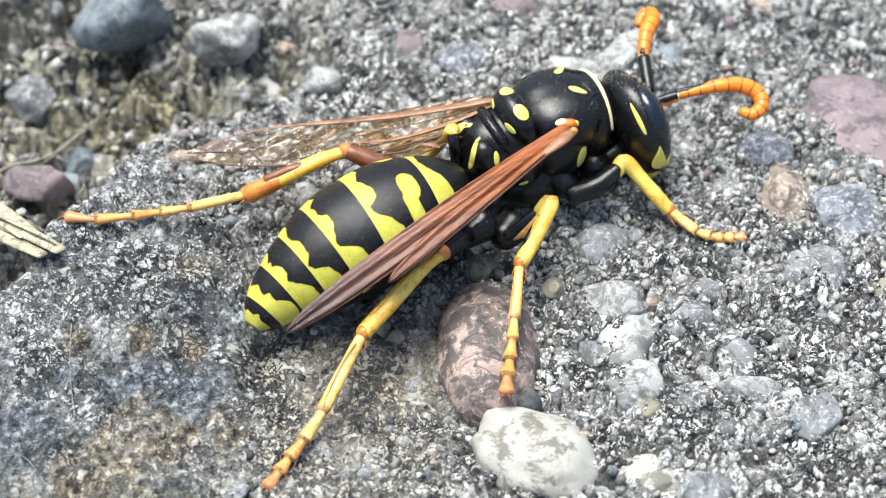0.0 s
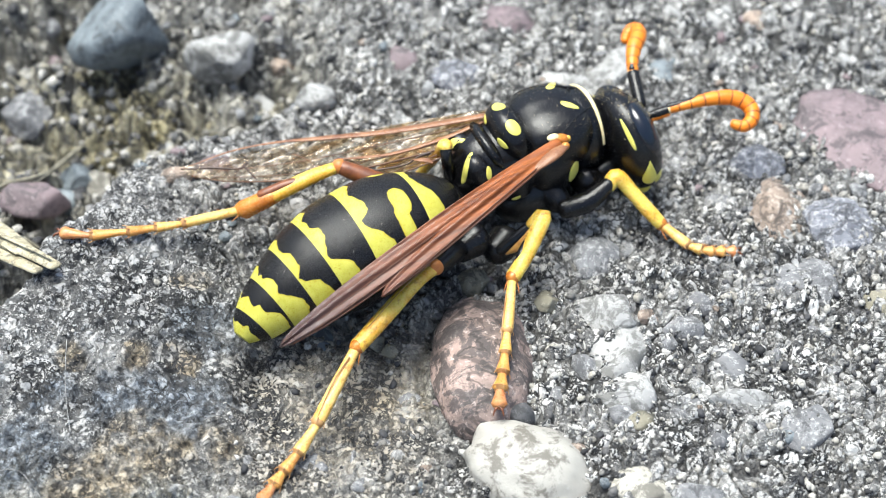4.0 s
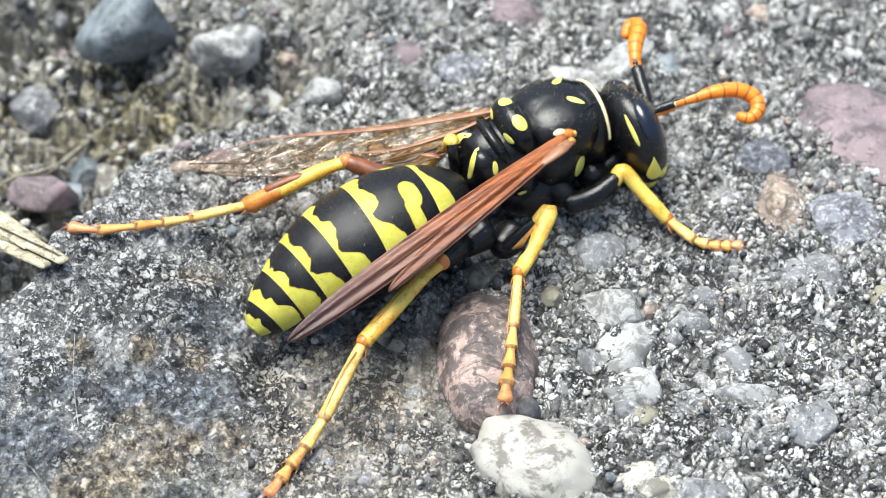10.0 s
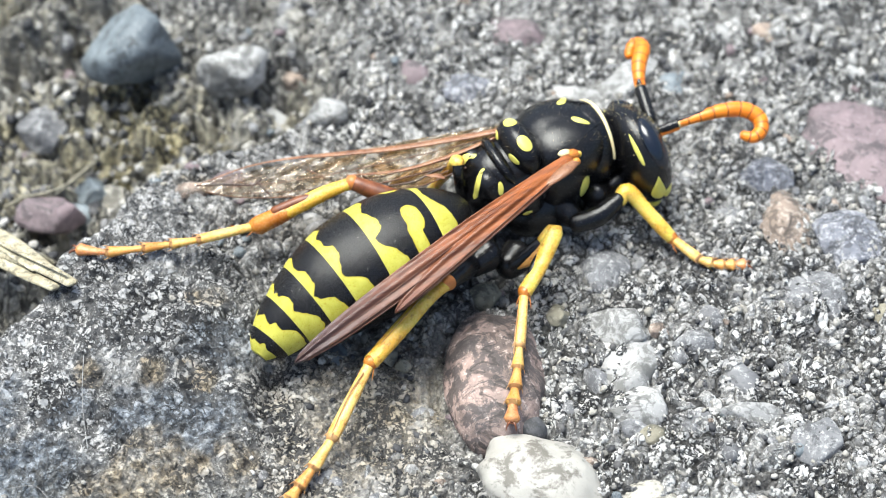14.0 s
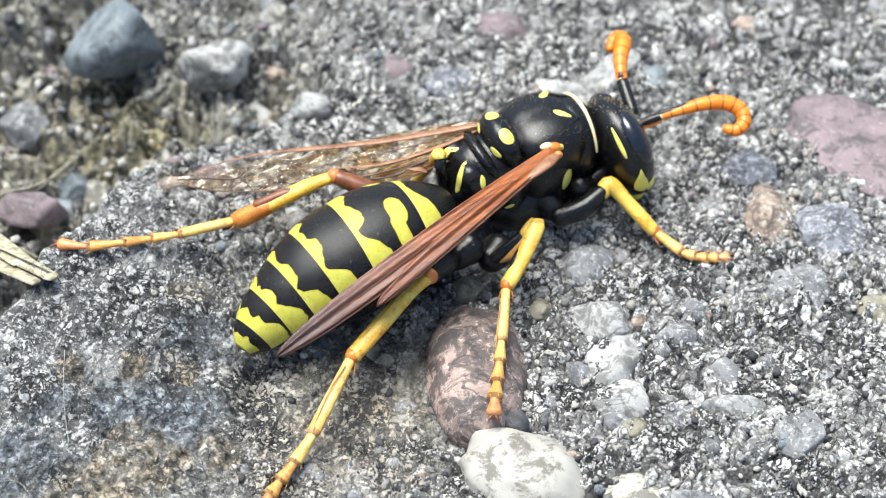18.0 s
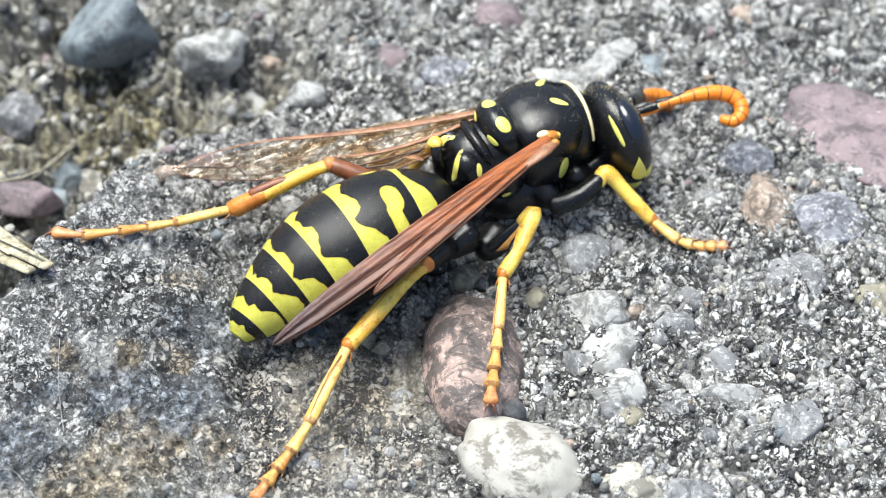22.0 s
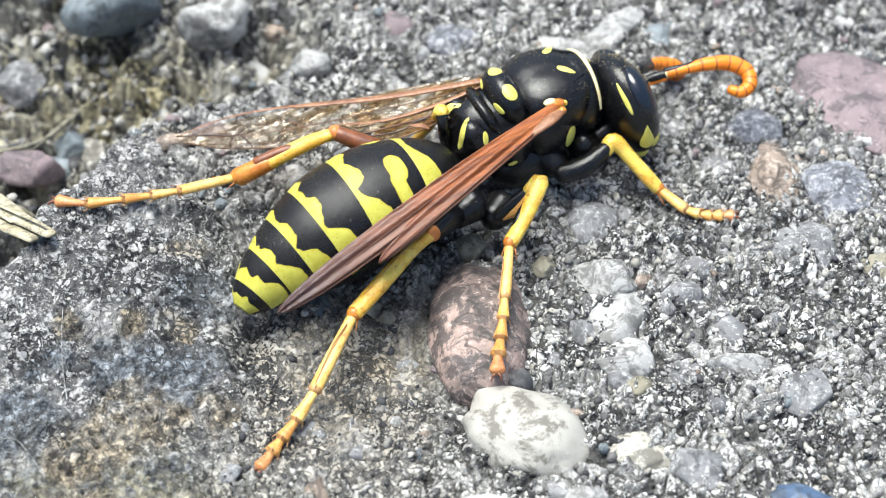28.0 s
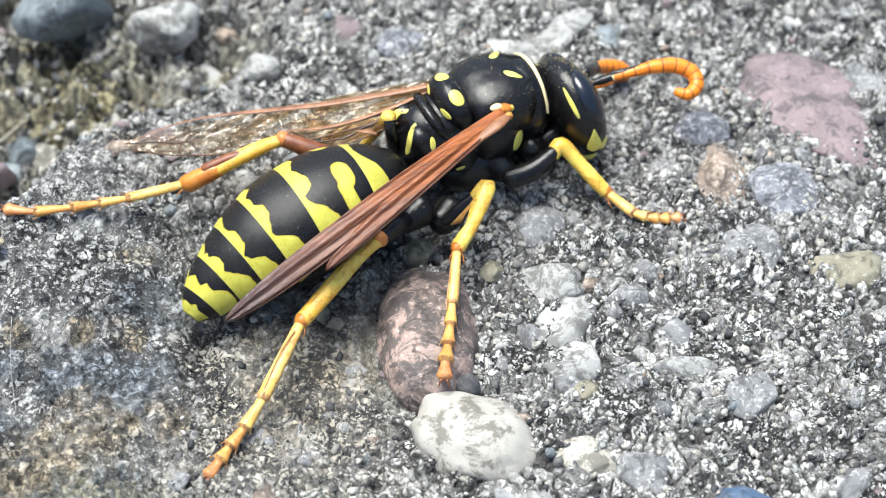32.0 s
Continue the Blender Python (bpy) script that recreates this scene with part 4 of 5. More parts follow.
def spot(name, skin, centre, along, size, material, parent, bend=0.0, lift=0.012, taper=0.0, origin=None, out=None):
    """A thin raised patch of colour on a skin: centre, its long direction, half length and half width; bend bows it."""
    hit, n, _, _ = skin.find_nearest(Vector(centre))
    if out is not None:
        n = Vector(out).normalized()
        hit = skin.ray_cast(Vector(centre) + n * 2, -n)[0] or hit
    a = (Vector(along) - n * n.dot(Vector(along))).normalized()
    c = n.cross(a)
    bm = bmesh.new()
    rings, seg = 6, 26
    mid = bm.verts.new((0, 0, 0))
    grid = []
    for i in range(1, rings + 1):
        r = i / rings
        ring = []
        for k in range(seg):
            t = 2 * math.pi * k / seg
            u, w = math.cos(t) * r, math.sin(t) * r
            u = math.copysign(abs(u) ** 0.9, u)
            w *= 1 - taper * u
            q = hit + a * u * size[0] + c * (w * size[1] + bend * (u * u - 0.3)) + a * 0
            ring.append((bm.verts.new(q), r))
        grid.append(ring)
    mid.co = hit - c * bend * 0.3
    for i, ring in enumerate(grid):
        for v, r in ring:
            p, pn, _, _ = skin.ray_cast(v.co + n * 0.8, -n)
            if p is None:
                p, pn, _, _ = skin.find_nearest(v.co)
            v.co = p + n * (lift if r < 0.95 else -0.01)
    p, pn, _, _ = skin.ray_cast(mid.co + n * 0.8, -n)
    if p is None:
        p, pn, _, _ = skin.find_nearest(mid.co)
    mid.co = p + pn * lift
    for k in range(seg):
        k2 = (k + 1) % seg
        bm.faces.new((mid, grid[0][k][0], grid[0][k2][0]))
        for r1, r2 in zip(grid, grid[1:]):
            bm.faces.new((r1[k][0], r2[k][0], r2[k2][0], r1[k2][0]))
    return part(name, bm, material, parent, origin=origin)


def hairs(skin_points, length, seed, lean=(0, 0, 0.2)):
    """Short fine bristles standing on the given places (place, normal)."""
    rs = random.Random(seed)
    bm = bmesh.new()
    for p, n in skin_points:
        d = (n + Vector((rs.uniform(-.5, .5), rs.uniform(-.5, .5), rs.uniform(-.5, .5))) + Vector(lean)).normalized()
        s = d.orthogonal().normalized()
        c = d.cross(s)
        tip = bm.verts.new(p + d * length * rs.uniform(0.6, 1.2))
        base = [bm.verts.new(p + (s * math.cos(a) + c * math.sin(a)) * 0.008) for a in (0, 2.1, 4.2)]
        for k in range(3):
            bm.faces.new((base[k], base[(k + 1) % 3], tip))
    return bm


def mesosoma():
    body = part("thorax", loft([(2.3, 2.0, 0.8, 0.8), (2.0, 2.0, 1.0, 1.0), (1.4, 1.95, 1.15, 1.2), (0.7, 1.9, 1.25, 1.3), (-0.2, 1.85, 1.25, 1.3),
                                (-1.0, 1.85, 1.2, 1.25), (-1.6, 1.85, 1.1, 1.15), (-2.1, 1.75, 0.9, 1.0), (-2.4, 1.6, 0.55, 0.65), (-2.55, 1.5, 0.2, 0.3)], 48), BLACK, wasp, "black pitted thorax")
    collar = part("pronotum", ball((1.50, 0, 1.98), (0.98, 1.34, 1.32), (0, 8, 0), level=4), BLACK, wasp)
    plate = ball((0, 0, 0), (1, 1, 1), level=4)
    for v in plate.verts:  # a flattened shield with rounded shoulders and a shallow furrow
        d = v.co.normalized()
        d = d / sum(abs(c) ** 2.5 for c in d) ** 0.4
        dent = 0.03 * math.exp(-(d.y / 0.07) ** 2) + 0.02 * math.exp(-((abs(d.y) - 0.45) / 0.06) ** 2)
        v.co = (0.70 + 1.30 * d.x, 1.38 * d.y, 2.42 + (1.02 - dent) * d.z)
    scutum = part("scutum", plate, BLACK, wasp)
    scutellum = part("scutellum", ball((-0.66, 0, 2.82), (0.56, 1.02, 0.84), (0, -14, 0), level=4), BLACK, wasp)
    metanotum = part("metanotum", ball((-1.28, 0, 2.5), (0.30, 0.98, 0.72), (0, -26, 0), level=4), BLACK, wasp)
    obs = [body, collar, scutum, scutellum, metanotum]
    for s in (1, -1):
        obs.append(part("side_plate", ball((0.35, s * 0.72, 1.75), (0.98, 0.82, 1.15), (0, 18, 0), level=4), BLACK, wasp))
        obs.append(part("propodeum_lobe", ball((-1.75, s * 0.5, 2.0), (0.52, 0.62, 0.88), (0, -22, 0), level=4), BLACK, wasp))
        obs.append(part("lower_side_plate", ball((-0.40, s * 0.95, 0.84), (1.15, 0.66, 0.82), (0, 8, 0), level=4), BLACK, wasp))
        obs.append(part("rear_side_plate", ball((-0.85, s * 0.75, 1.6), (0.66, 0.66, 1.0), (0, -14, 0), level=4), BLACK, wasp))
    obs.append(part("sternum", ball((0.2, 0, 1.0), (1.7, 1.05, 0.7), level=4), BLACK, wasp))
    allskin = skin_of(obs)
    for s in (1, -1):
        spot("scutellum_spot", allskin, (-0.72, s * 0.56, 3.75), (0.25, s, 0), (0.29, 0.22), YELLOW, wasp)
        spot("metanotum_spot", allskin, (-1.20, s * 0.58, 3.1), (0.1, s, -0.2), (0.24, 0.12), YELLOW, wasp)
        spot("propodeum_stripe", allskin, (-2.25, s * 0.47, 2.42), (0.35, -s * 0.2, 0.86), (0.55, 0.12), YELLOW, wasp, 0.06, out=(-0.8, s * 0.6, 0.45))
        spot("collar_spot", allskin, (1.27, s * 0.28 + 0.6 * (s > 0), 3.6), (0.43, s * 0.36, -0.2), (0.31, 0.115), YELLOW, wasp, 0.03, taper=0.4)
        spot("side_spot", allskin, (0.92, s * 1.6, 1.80), (0.15, 0, 1), (0.40, 0.25), YELLOW, wasp)
        spot("lower_side_spot", allskin, (-1.1, s * 1.5, 1.5), (1, 0, 0.5), (0.16, 0.07), YELLOW, wasp)
        spot("hind_side_spot", allskin, (-1.72, s * 1.0, 2.55), (0.4, 0, 1), (0.22, 0.11), YELLOW, wasp)
        spot("coxa_spot", allskin, (-2.05, s * 1.2, 1.05), (1, 0, -0.5), (0.28, 0.12), YELLOW, wasp)
    rim = [(1.97 - 0.05 * math.sin(a) ** 2, 1.22 * math.sin(a), 1.98 + 1.20 * math.cos(a), 0.075 - 0.02 * abs(a)) for a in np.linspace(-1.32, 1.32, 15)]
    part("collar_rim", tube(rim, 8, 3), CREAM, wasp, "pale yellow collar rim")
    for s in (1, -1):
        part("tegula", ball((0.45, s * 1.2 - 0.2 * (s > 0), 3.18 - 0.6 * (s > 0)), (0.28, 0.17, 0.15), (0, 20, 0)), LEG_AMBER, wasp, "amber-brown wing scale")
        part("tegula_spot", ball((0.20, s * 1.15 - 0.2 * (s > 0), 3.31 - 0.7 * (s > 0)), (0.19, 0.12, 0.09)), CREAM, wasp)
        part("tegula_mark", ball((0.66, s * 1.24 - 0.2 * (s > 0), 3.14 - 0.6 * (s > 0)), (0.08, 0.08, 0.11)), LEG_YELLOW, wasp)
    part("neck", tube([(1.9, -0.1, 2.0, 0.6), (2.6, -0.45, 1.75, 0.5)], 16), BLACK, wasp)
    part("waist", tube([(-2.2, -0.05, 1.6, 0.42), (-2.5, -0.15, 1.5, 0.24), (*own(GASTER_START), 0.3)], 14), BLACK, wasp)
    fuzz = []
    rs = random.Random(4)
    for _ in range(340):
        p, n, _, _ = allskin.find_nearest(Vector((rs.uniform(-2.2, 2.1), rs.uniform(-1.6, 1.6), rs.uniform(1.2, 4.2))))
        fuzz.append((p, n))
    part("fuzz", hairs(fuzz, 0.11, 9), HAIR, wasp)
    # raised sutures between the plates of the back
    for s in (1, -1):
        for line in (((1.86, 0.40), (1.36, 0.64), (0.98, 0.84), (0.66, 1.0)), ((0.66, 1.0), (0.26, 1.12), (-0.18, 1.06), (-0.42, 0.72), (-0.50, 0.30), (-0.52, 0.0))):
            rows = []
            for x, y in line:
                p = allskin.ray_cast(Vector((x, s * y, 6)), Vector((0, 0, -1)))[0]
                rows.append((*(p + Vector((0, 0, 0.004))), 0.026))
            part("suture", tube(rows, 6, 4), BLACK, wasp)


GASTER_START = (0.62, 0.42, 1.75)
mesosoma()


def head():
    """The head turns on the neck as one part."""
    neck = (2.35, -0.35, 1.9)
    middle, radii, turn = Vector((2.93, -0.734, 1.62)), (0.86, 1.62, 1.62), Euler((0, radians(-10), 0)).to_matrix()

    crown = Vector((0, 0.954, -0.30))  # the head is cocked: across its middle plane

    def at(q, s, out=1.0):
        """A place on the head from a direction on its right side; s = 1 mirrors it to the left."""
        d = Vector(q).normalized() * out
        if s > 0:
            d -= crown * (2 * d.dot(crown))
        return middle + turn @ Vector((d.x * radii[0], d.y * radii[1], d.z * radii[2]))

    h = part("head", ball(middle, radii, (0, -10, 0), level=5), BLACK, wasp, "glossy black head with yellow face marks", origin=neck)
    skin = BVHTree.FromPolygons([v.co / MM + Vector(neck) for v in h.data.vertices], [tuple(p.vertices) for p in h.data.polygons])

    def patch(name, s, e, along, size, dome, material, pinch=0.0, label=""):
        """A patch on the head round the direction e; dome: how far its middle stands out."""
        e = Vector(e).normalized()
        u_dir = (Vector(along) - e * e.dot(Vector(along))).normalized()
        w_dir = e.cross(u_dir)
        bm = bmesh.new()
        rings, seg = 10, 40
        grid = [[bm.verts.new(at(e, s, 1.0 + dome + 0.006))]]
        for i in range(1, rings + 1):
            r = i / rings
            ring = []
            for k in range(seg):
                t = 2 * math.pi * k / seg
                u, w = math.cos(t) * r, math.sin(t) * r
                d = e + u_dir * u * size[0] + w_dir * (w * (1 + pinch * u) * size[1] + 0.12 * size[1] * u * u)
                ring.append(bm.verts.new(at(d, s, (1.006 if r < 0.97 else 0.99) + dome * (1 - r * r))))
            grid.append(ring)
        for k in range(seg):
            k2 = (k + 1) % seg
            bm.faces.new((grid[0][0], grid[1][k], grid[1][k2]))
            for r1, r2 in zip(grid[1:], grid[2:]):
                bm.faces.new((r1[k], r2[k], r2[k2], r1[k2]))
        q = part(name, bm, material, h, label, origin=neck)
        q.location = (0, 0, 0)

    for s in (1, -1):
        patch("compound_eye", s, (0.40, -0.54, 0.74), (-0.12, -0.65, -0.75), (0.66, 0.56), 0.10, EYE, 0.0, "dark blue-black compound eye")
        patch("cheek_stripe", s, (-0.36, -0.52, 0.77), (-0.02, -0.52, -0.37), (0.36, 0.075), 0.01, YELLOW, 0.25)
        patch("mandible_mark", s, (-0.10, -0.97, 0.0), (-0.12, -0.1, -0.9), (0.36, 0.24), 0.01, YELLOW, 0.8)
        patch("lower_cheek_mark", s, (0.36, -0.86, -0.36), (0.5, 0.1, -0.3), (0.34, 0.2), 0.03, YELLOW)
        j = part("mandible", ball((3.05, -0.74 + s * 0.78, 0.55), (0.34, 0.5, 0.36)), YELLOW, h, "yellow and black jaw", origin=neck)
        j.location = (0, 0, 0)
    for dx, dy in ((0, 0), (-0.2, 0.2), (-0.2, -0.2)):
        p = skin.ray_cast(Vector((2.75 + dx, -0.25 + dy, 5)), Vector((0, 0, -1)))[0]
        o = part("ocellus", ball(p, (0.05, 0.05, 0.04), level=2), EYE, h, origin=neck)
        o.location = (0, 0, 0)
    rs = random.Random(8)
    tuft = []
    for _ in range(200):
        p = skin.ray_cast(Vector((rs.uniform(2.3, 3.8), rs.uniform(-2.0, 0.8), 5)), Vector((0, 0, -1)))
        if p[0] is not None:
            tuft.append((p[0], p[1]))
    o = part("fuzz", hairs(tuft, 0.11, 5), HAIR_GOLD, h, origin=neck)
    o.location = (0, 0, 0)
    return h


HEAD = head()


def antenna(side, rows, label, dark_to=0.3, thick=0.15):
    """Scape, pedicel and an orange flagellum of eleven rings, hinged at the head."""
    base = Vector(rows[0][:3])
    root = part("antenna", tube([(*rows[0][:3], 0.9 * thick), (*(np.array(rows[0][:3]) * 0.5 + np.array(rows[1][:3]) * 0.5), thick), (*rows[1][:3], 0.95 * thick)], 14, 6), BLACK, wasp, label, origin=base)

    def add(name, rings, material):
        q = part(name, tube(rings, 14, 3), material, root, origin=base)
        q.location = (0, 0, 0)

    c = spline(rows[1:], 8)
    n = 12
    cuts = np.linspace(0, len(c) - 1, n + 1)
    for k in range(n):
        a, b = cuts[k], cuts[k + 1]
        seg = []
        for t in np.linspace(max(a - 0.2, 0), b, 4):
            i = min(int(t), len(c) - 2)
            p = c[i] + (c[i + 1] - c[i]) * (t - i)
            seg.append(p * (1, 1, 1, 1.25))
        add("flagellum_ring", [(*p[:3], p[3] * (0.975, 1.0, 1.0, 0.985)[j]) for j, p in enumerate(seg)], ORANGE)
        e0, e1 = Vector(seg[0][:3]), Vector(seg[1][:3])
        d = (e1 - e0).normalized() * (0.015 if k else 0.03)
        add("ring_seam", [(*(e0 - d), seg[0][3] * 1.0), (*(e0 + d), seg[0][3] * 1.01)], ORANGE_DARK if k else CREAM)
    streak = [c[int(round(t * (len(c) - 1)))] for t in np.linspace(0, dark_to, 6)]
    add("black_streak", [(p[0], p[1] + 0.05, p[2] + 0.075, p[3] * 1.1 * (0.86 - 0.12 * i)) for i, p in enumerate(streak)], BLACK)
    low = [(*(Vector(rows[0][:3]).lerp(Vector(rows[1][:3]), t) - Vector((0, 0.05, 0.07))), 0.115) for t in (0.05, 0.5, 0.95)]
    add("scape_underside", low, ORANGE)
    return root


def from_world(rows):
    return [(*own(p), r) for p, r in rows]


ANT_NEAR = antenna(-1, from_world([((6.30, 3.85, 2.15), .1), ((6.87, 3.94, 2.35), .11), ((7.42, 4.06, 2.45), .12), ((8.11, 4.27, 2.50), .165), ((8.80, 4.39, 2.45), .19),
                                   ((9.29, 4.23, 2.30), .19), ((9.39, 3.86, 2.15), .175), ((9.13, 3.56, 2.10), .15), ((8.78, 3.60, 2.15), .11)]), "black-based orange antenna with a curled tip", 0.42)
ANT_FAR = antenna(1, from_world([((6.07, 4.23, 2.20), .13), ((5.84, 5.31, 2.50), 0.135), ((5.82, 5.71, 2.62), 0.153), ((5.88, 6.23, 2.70), 0.194), ((6.02, 6.75, 2.70), 0.203),
                                 ((5.98, 7.10, 2.62), 0.171), ((5.80, 7.15, 2.54), 0.153), ((5.65, 6.88, 2.50), 0.126), ((5.62, 6.69, 2.50), 0.099)]), "black-based orange antenna held out on the far side", 0.35, 0.2)


# ---- abdomen: six overlapping rings, hinged at the waist ----
GASTER_AXIS = [(own(GASTER_START), 0.25), (own((0.10, 0.35, 1.95)), 0.98), (own((-0.75, -0.12, 2.00)), 1.48), (own((-1.74, -0.70, 1.90)), 1.70), (own((-2.83, -1.36, 1.70)), 1.66),
               (own((-3.82, -2.05, 1.40)), 1.38), (own((-4.66, -2.70, 1.10)), 0.95), (own((-5.18, -3.22, 0.85)), 0.60), (own((-5.42, -3.50, 0.72)), 0.27)]
RINGS = ((0.0, 2.0), (1.8, 3.54), (3.35, 4.46), (4.25, 5.19), (5.0, 5.93), (5.72, 6.79), (6.62, 8.0))
# where each ring turns yellow, from the ridge of the back to the flank: radians, place along the axis
FRONTS = (
    ((0.0, 1.8), (0.3, 1.74), (0.5, 1.54), (0.85, 1.4), (1.6, 1.35)),
    ((0.0, 3.24), (0.18, 3.18), (0.32, 3.07), (0.5, 3.12), (0.62, 3.36), (0.78, 3.30), (0.9, 3.12), (1.17, 2.92), (1.7, 3.05)),
    ((0.0, 4.22), (0.12, 4.27), (0.3, 4.11), (0.5, 4.12), (0.7, 4.24), (0.84, 4.33), (0.92, 4.25), (0.98, 4.08), (1.1, 3.94), (1.35, 3.87), (1.7, 4.0)),
    ((0.0, 5.02), (0.1, 5.0), (0.32, 4.88), (0.62, 4.91), (0.8, 5.09), (0.95, 5.0), (1.04, 4.76), (1.23, 4.64), (1.45, 4.6), (1.7, 4.7)),
    ((0.0, 5.66), (0.12, 5.74), (0.36, 5.55), (0.62, 5.59), (0.78, 5.68), (0.95, 5.54), (1.15, 5.33), (1.45, 5.27), (1.7, 5.4)),
    ((0.0, 6.3), (0.1, 6.34), (0.42, 6.46), (0.56, 6.25), (0.84, 6.34), (1.08, 6.1), (1.3, 5.95), (1.7, 5.98)),
    ((0.0, 7.3), (0.4, 7.4), (0.7, 7.15), (1.0, 7.4), (1.6, 7.3)))


def band_edge(k, a, s):
    """Positive where ring k is yellow; a: angle from the ridge of the back, s: 0 at its front edge, 1 at its hind edge."""
    a += 0.35  # the abdomen lies rolled a little to its left
    b = abs(a)
    t0, t1 = RINGS[k]
    t = t0 + (t1 - t0) * s
    front = float(np.interp(b, *zip(*FRONTS[k]))) + 0.012 * math.sin(17 * a + 2 * k) + 0.010 * math.sin(31 * a + k)
    d = t - front
    if k == 1:
        blob = 0.215 - math.hypot(t - 2.38, max(0, abs(b - 0.57) - 0.05) * 0.9)
        tail = 0.165 - math.hypot(t - 2.50, max(0, abs(b - 1.2) - 0.35) * 0.8)
        d = max(d, blob, tail)
    d *= 0.8
    d -= max(0, b - 1.85) * 1.5
    return max(-1, min(1, d * 2.2))


def gaster():
    hinge = GASTER_AXIS[0][0]
    root = part("abdomen", tube([(*GASTER_AXIS[0][0], 0.26), (*GASTER_AXIS[1][0], 0.5)], 14), BLACK, wasp, "black abdomen ringed with ragged yellow bands", origin=hinge)
    curve = spline([(*p, r) for p, r in GASTER_AXIS], 24)
    for k, (t0, t1) in enumerate(RINGS):
        bm = bmesh.new()
        lay = bm.verts.layers.float.new("band")
        rings = []
        around, along = 96, 34
        for i in range(along + 1):
            s = i / along
            t = (t0 + (t1 - t0) * s) * 24
            j = min(int(t), len(curve) - 2)
            c = curve[j] + (curve[j + 1] - curve[j]) * (t - j)
            tan = Vector(curve[min(j + 3, len(curve) - 1)][:3] - curve[max(j - 3, 0)][:3]).normalized()
            side = tan.cross(Vector((0, 0, 1))).normalized()
            up = side.cross(tan)
            grow = 1.0 + 0.022 * math.sin(math.pi * min(1, s * 1.05)) + 0.012 * s - (0.05 if i == 0 else 0)
            if k < 5 and s > 0.955:
                grow -= 0.035 * ((s - 0.955) / 0.045) ** 2
            ring = []
            for m in range(around):
                a = 2 * math.pi * m / around - math.pi
                flat = 0.92
                v = bm.verts.new(Vector(c[:3]) + (side * -math.sin(a) + up * math.cos(a) * flat) * c[3] * grow)
                v[lay] = band_edge(k, a, s)
                ring.append(v)
            rings.append(ring)
        for r1, r2 in zip(rings, rings[1:]):
            for m in range(around):
                bm.faces.new((r1[m], r1[(m + 1) % around], r2[(m + 1) % around], r2[m]))
        bm.faces.new(rings[-1])
        q = part("tergite", bm, GASTER, root, origin=hinge)
        q.location = (0, 0, 0)
    return root


GASTER_PART = gaster()


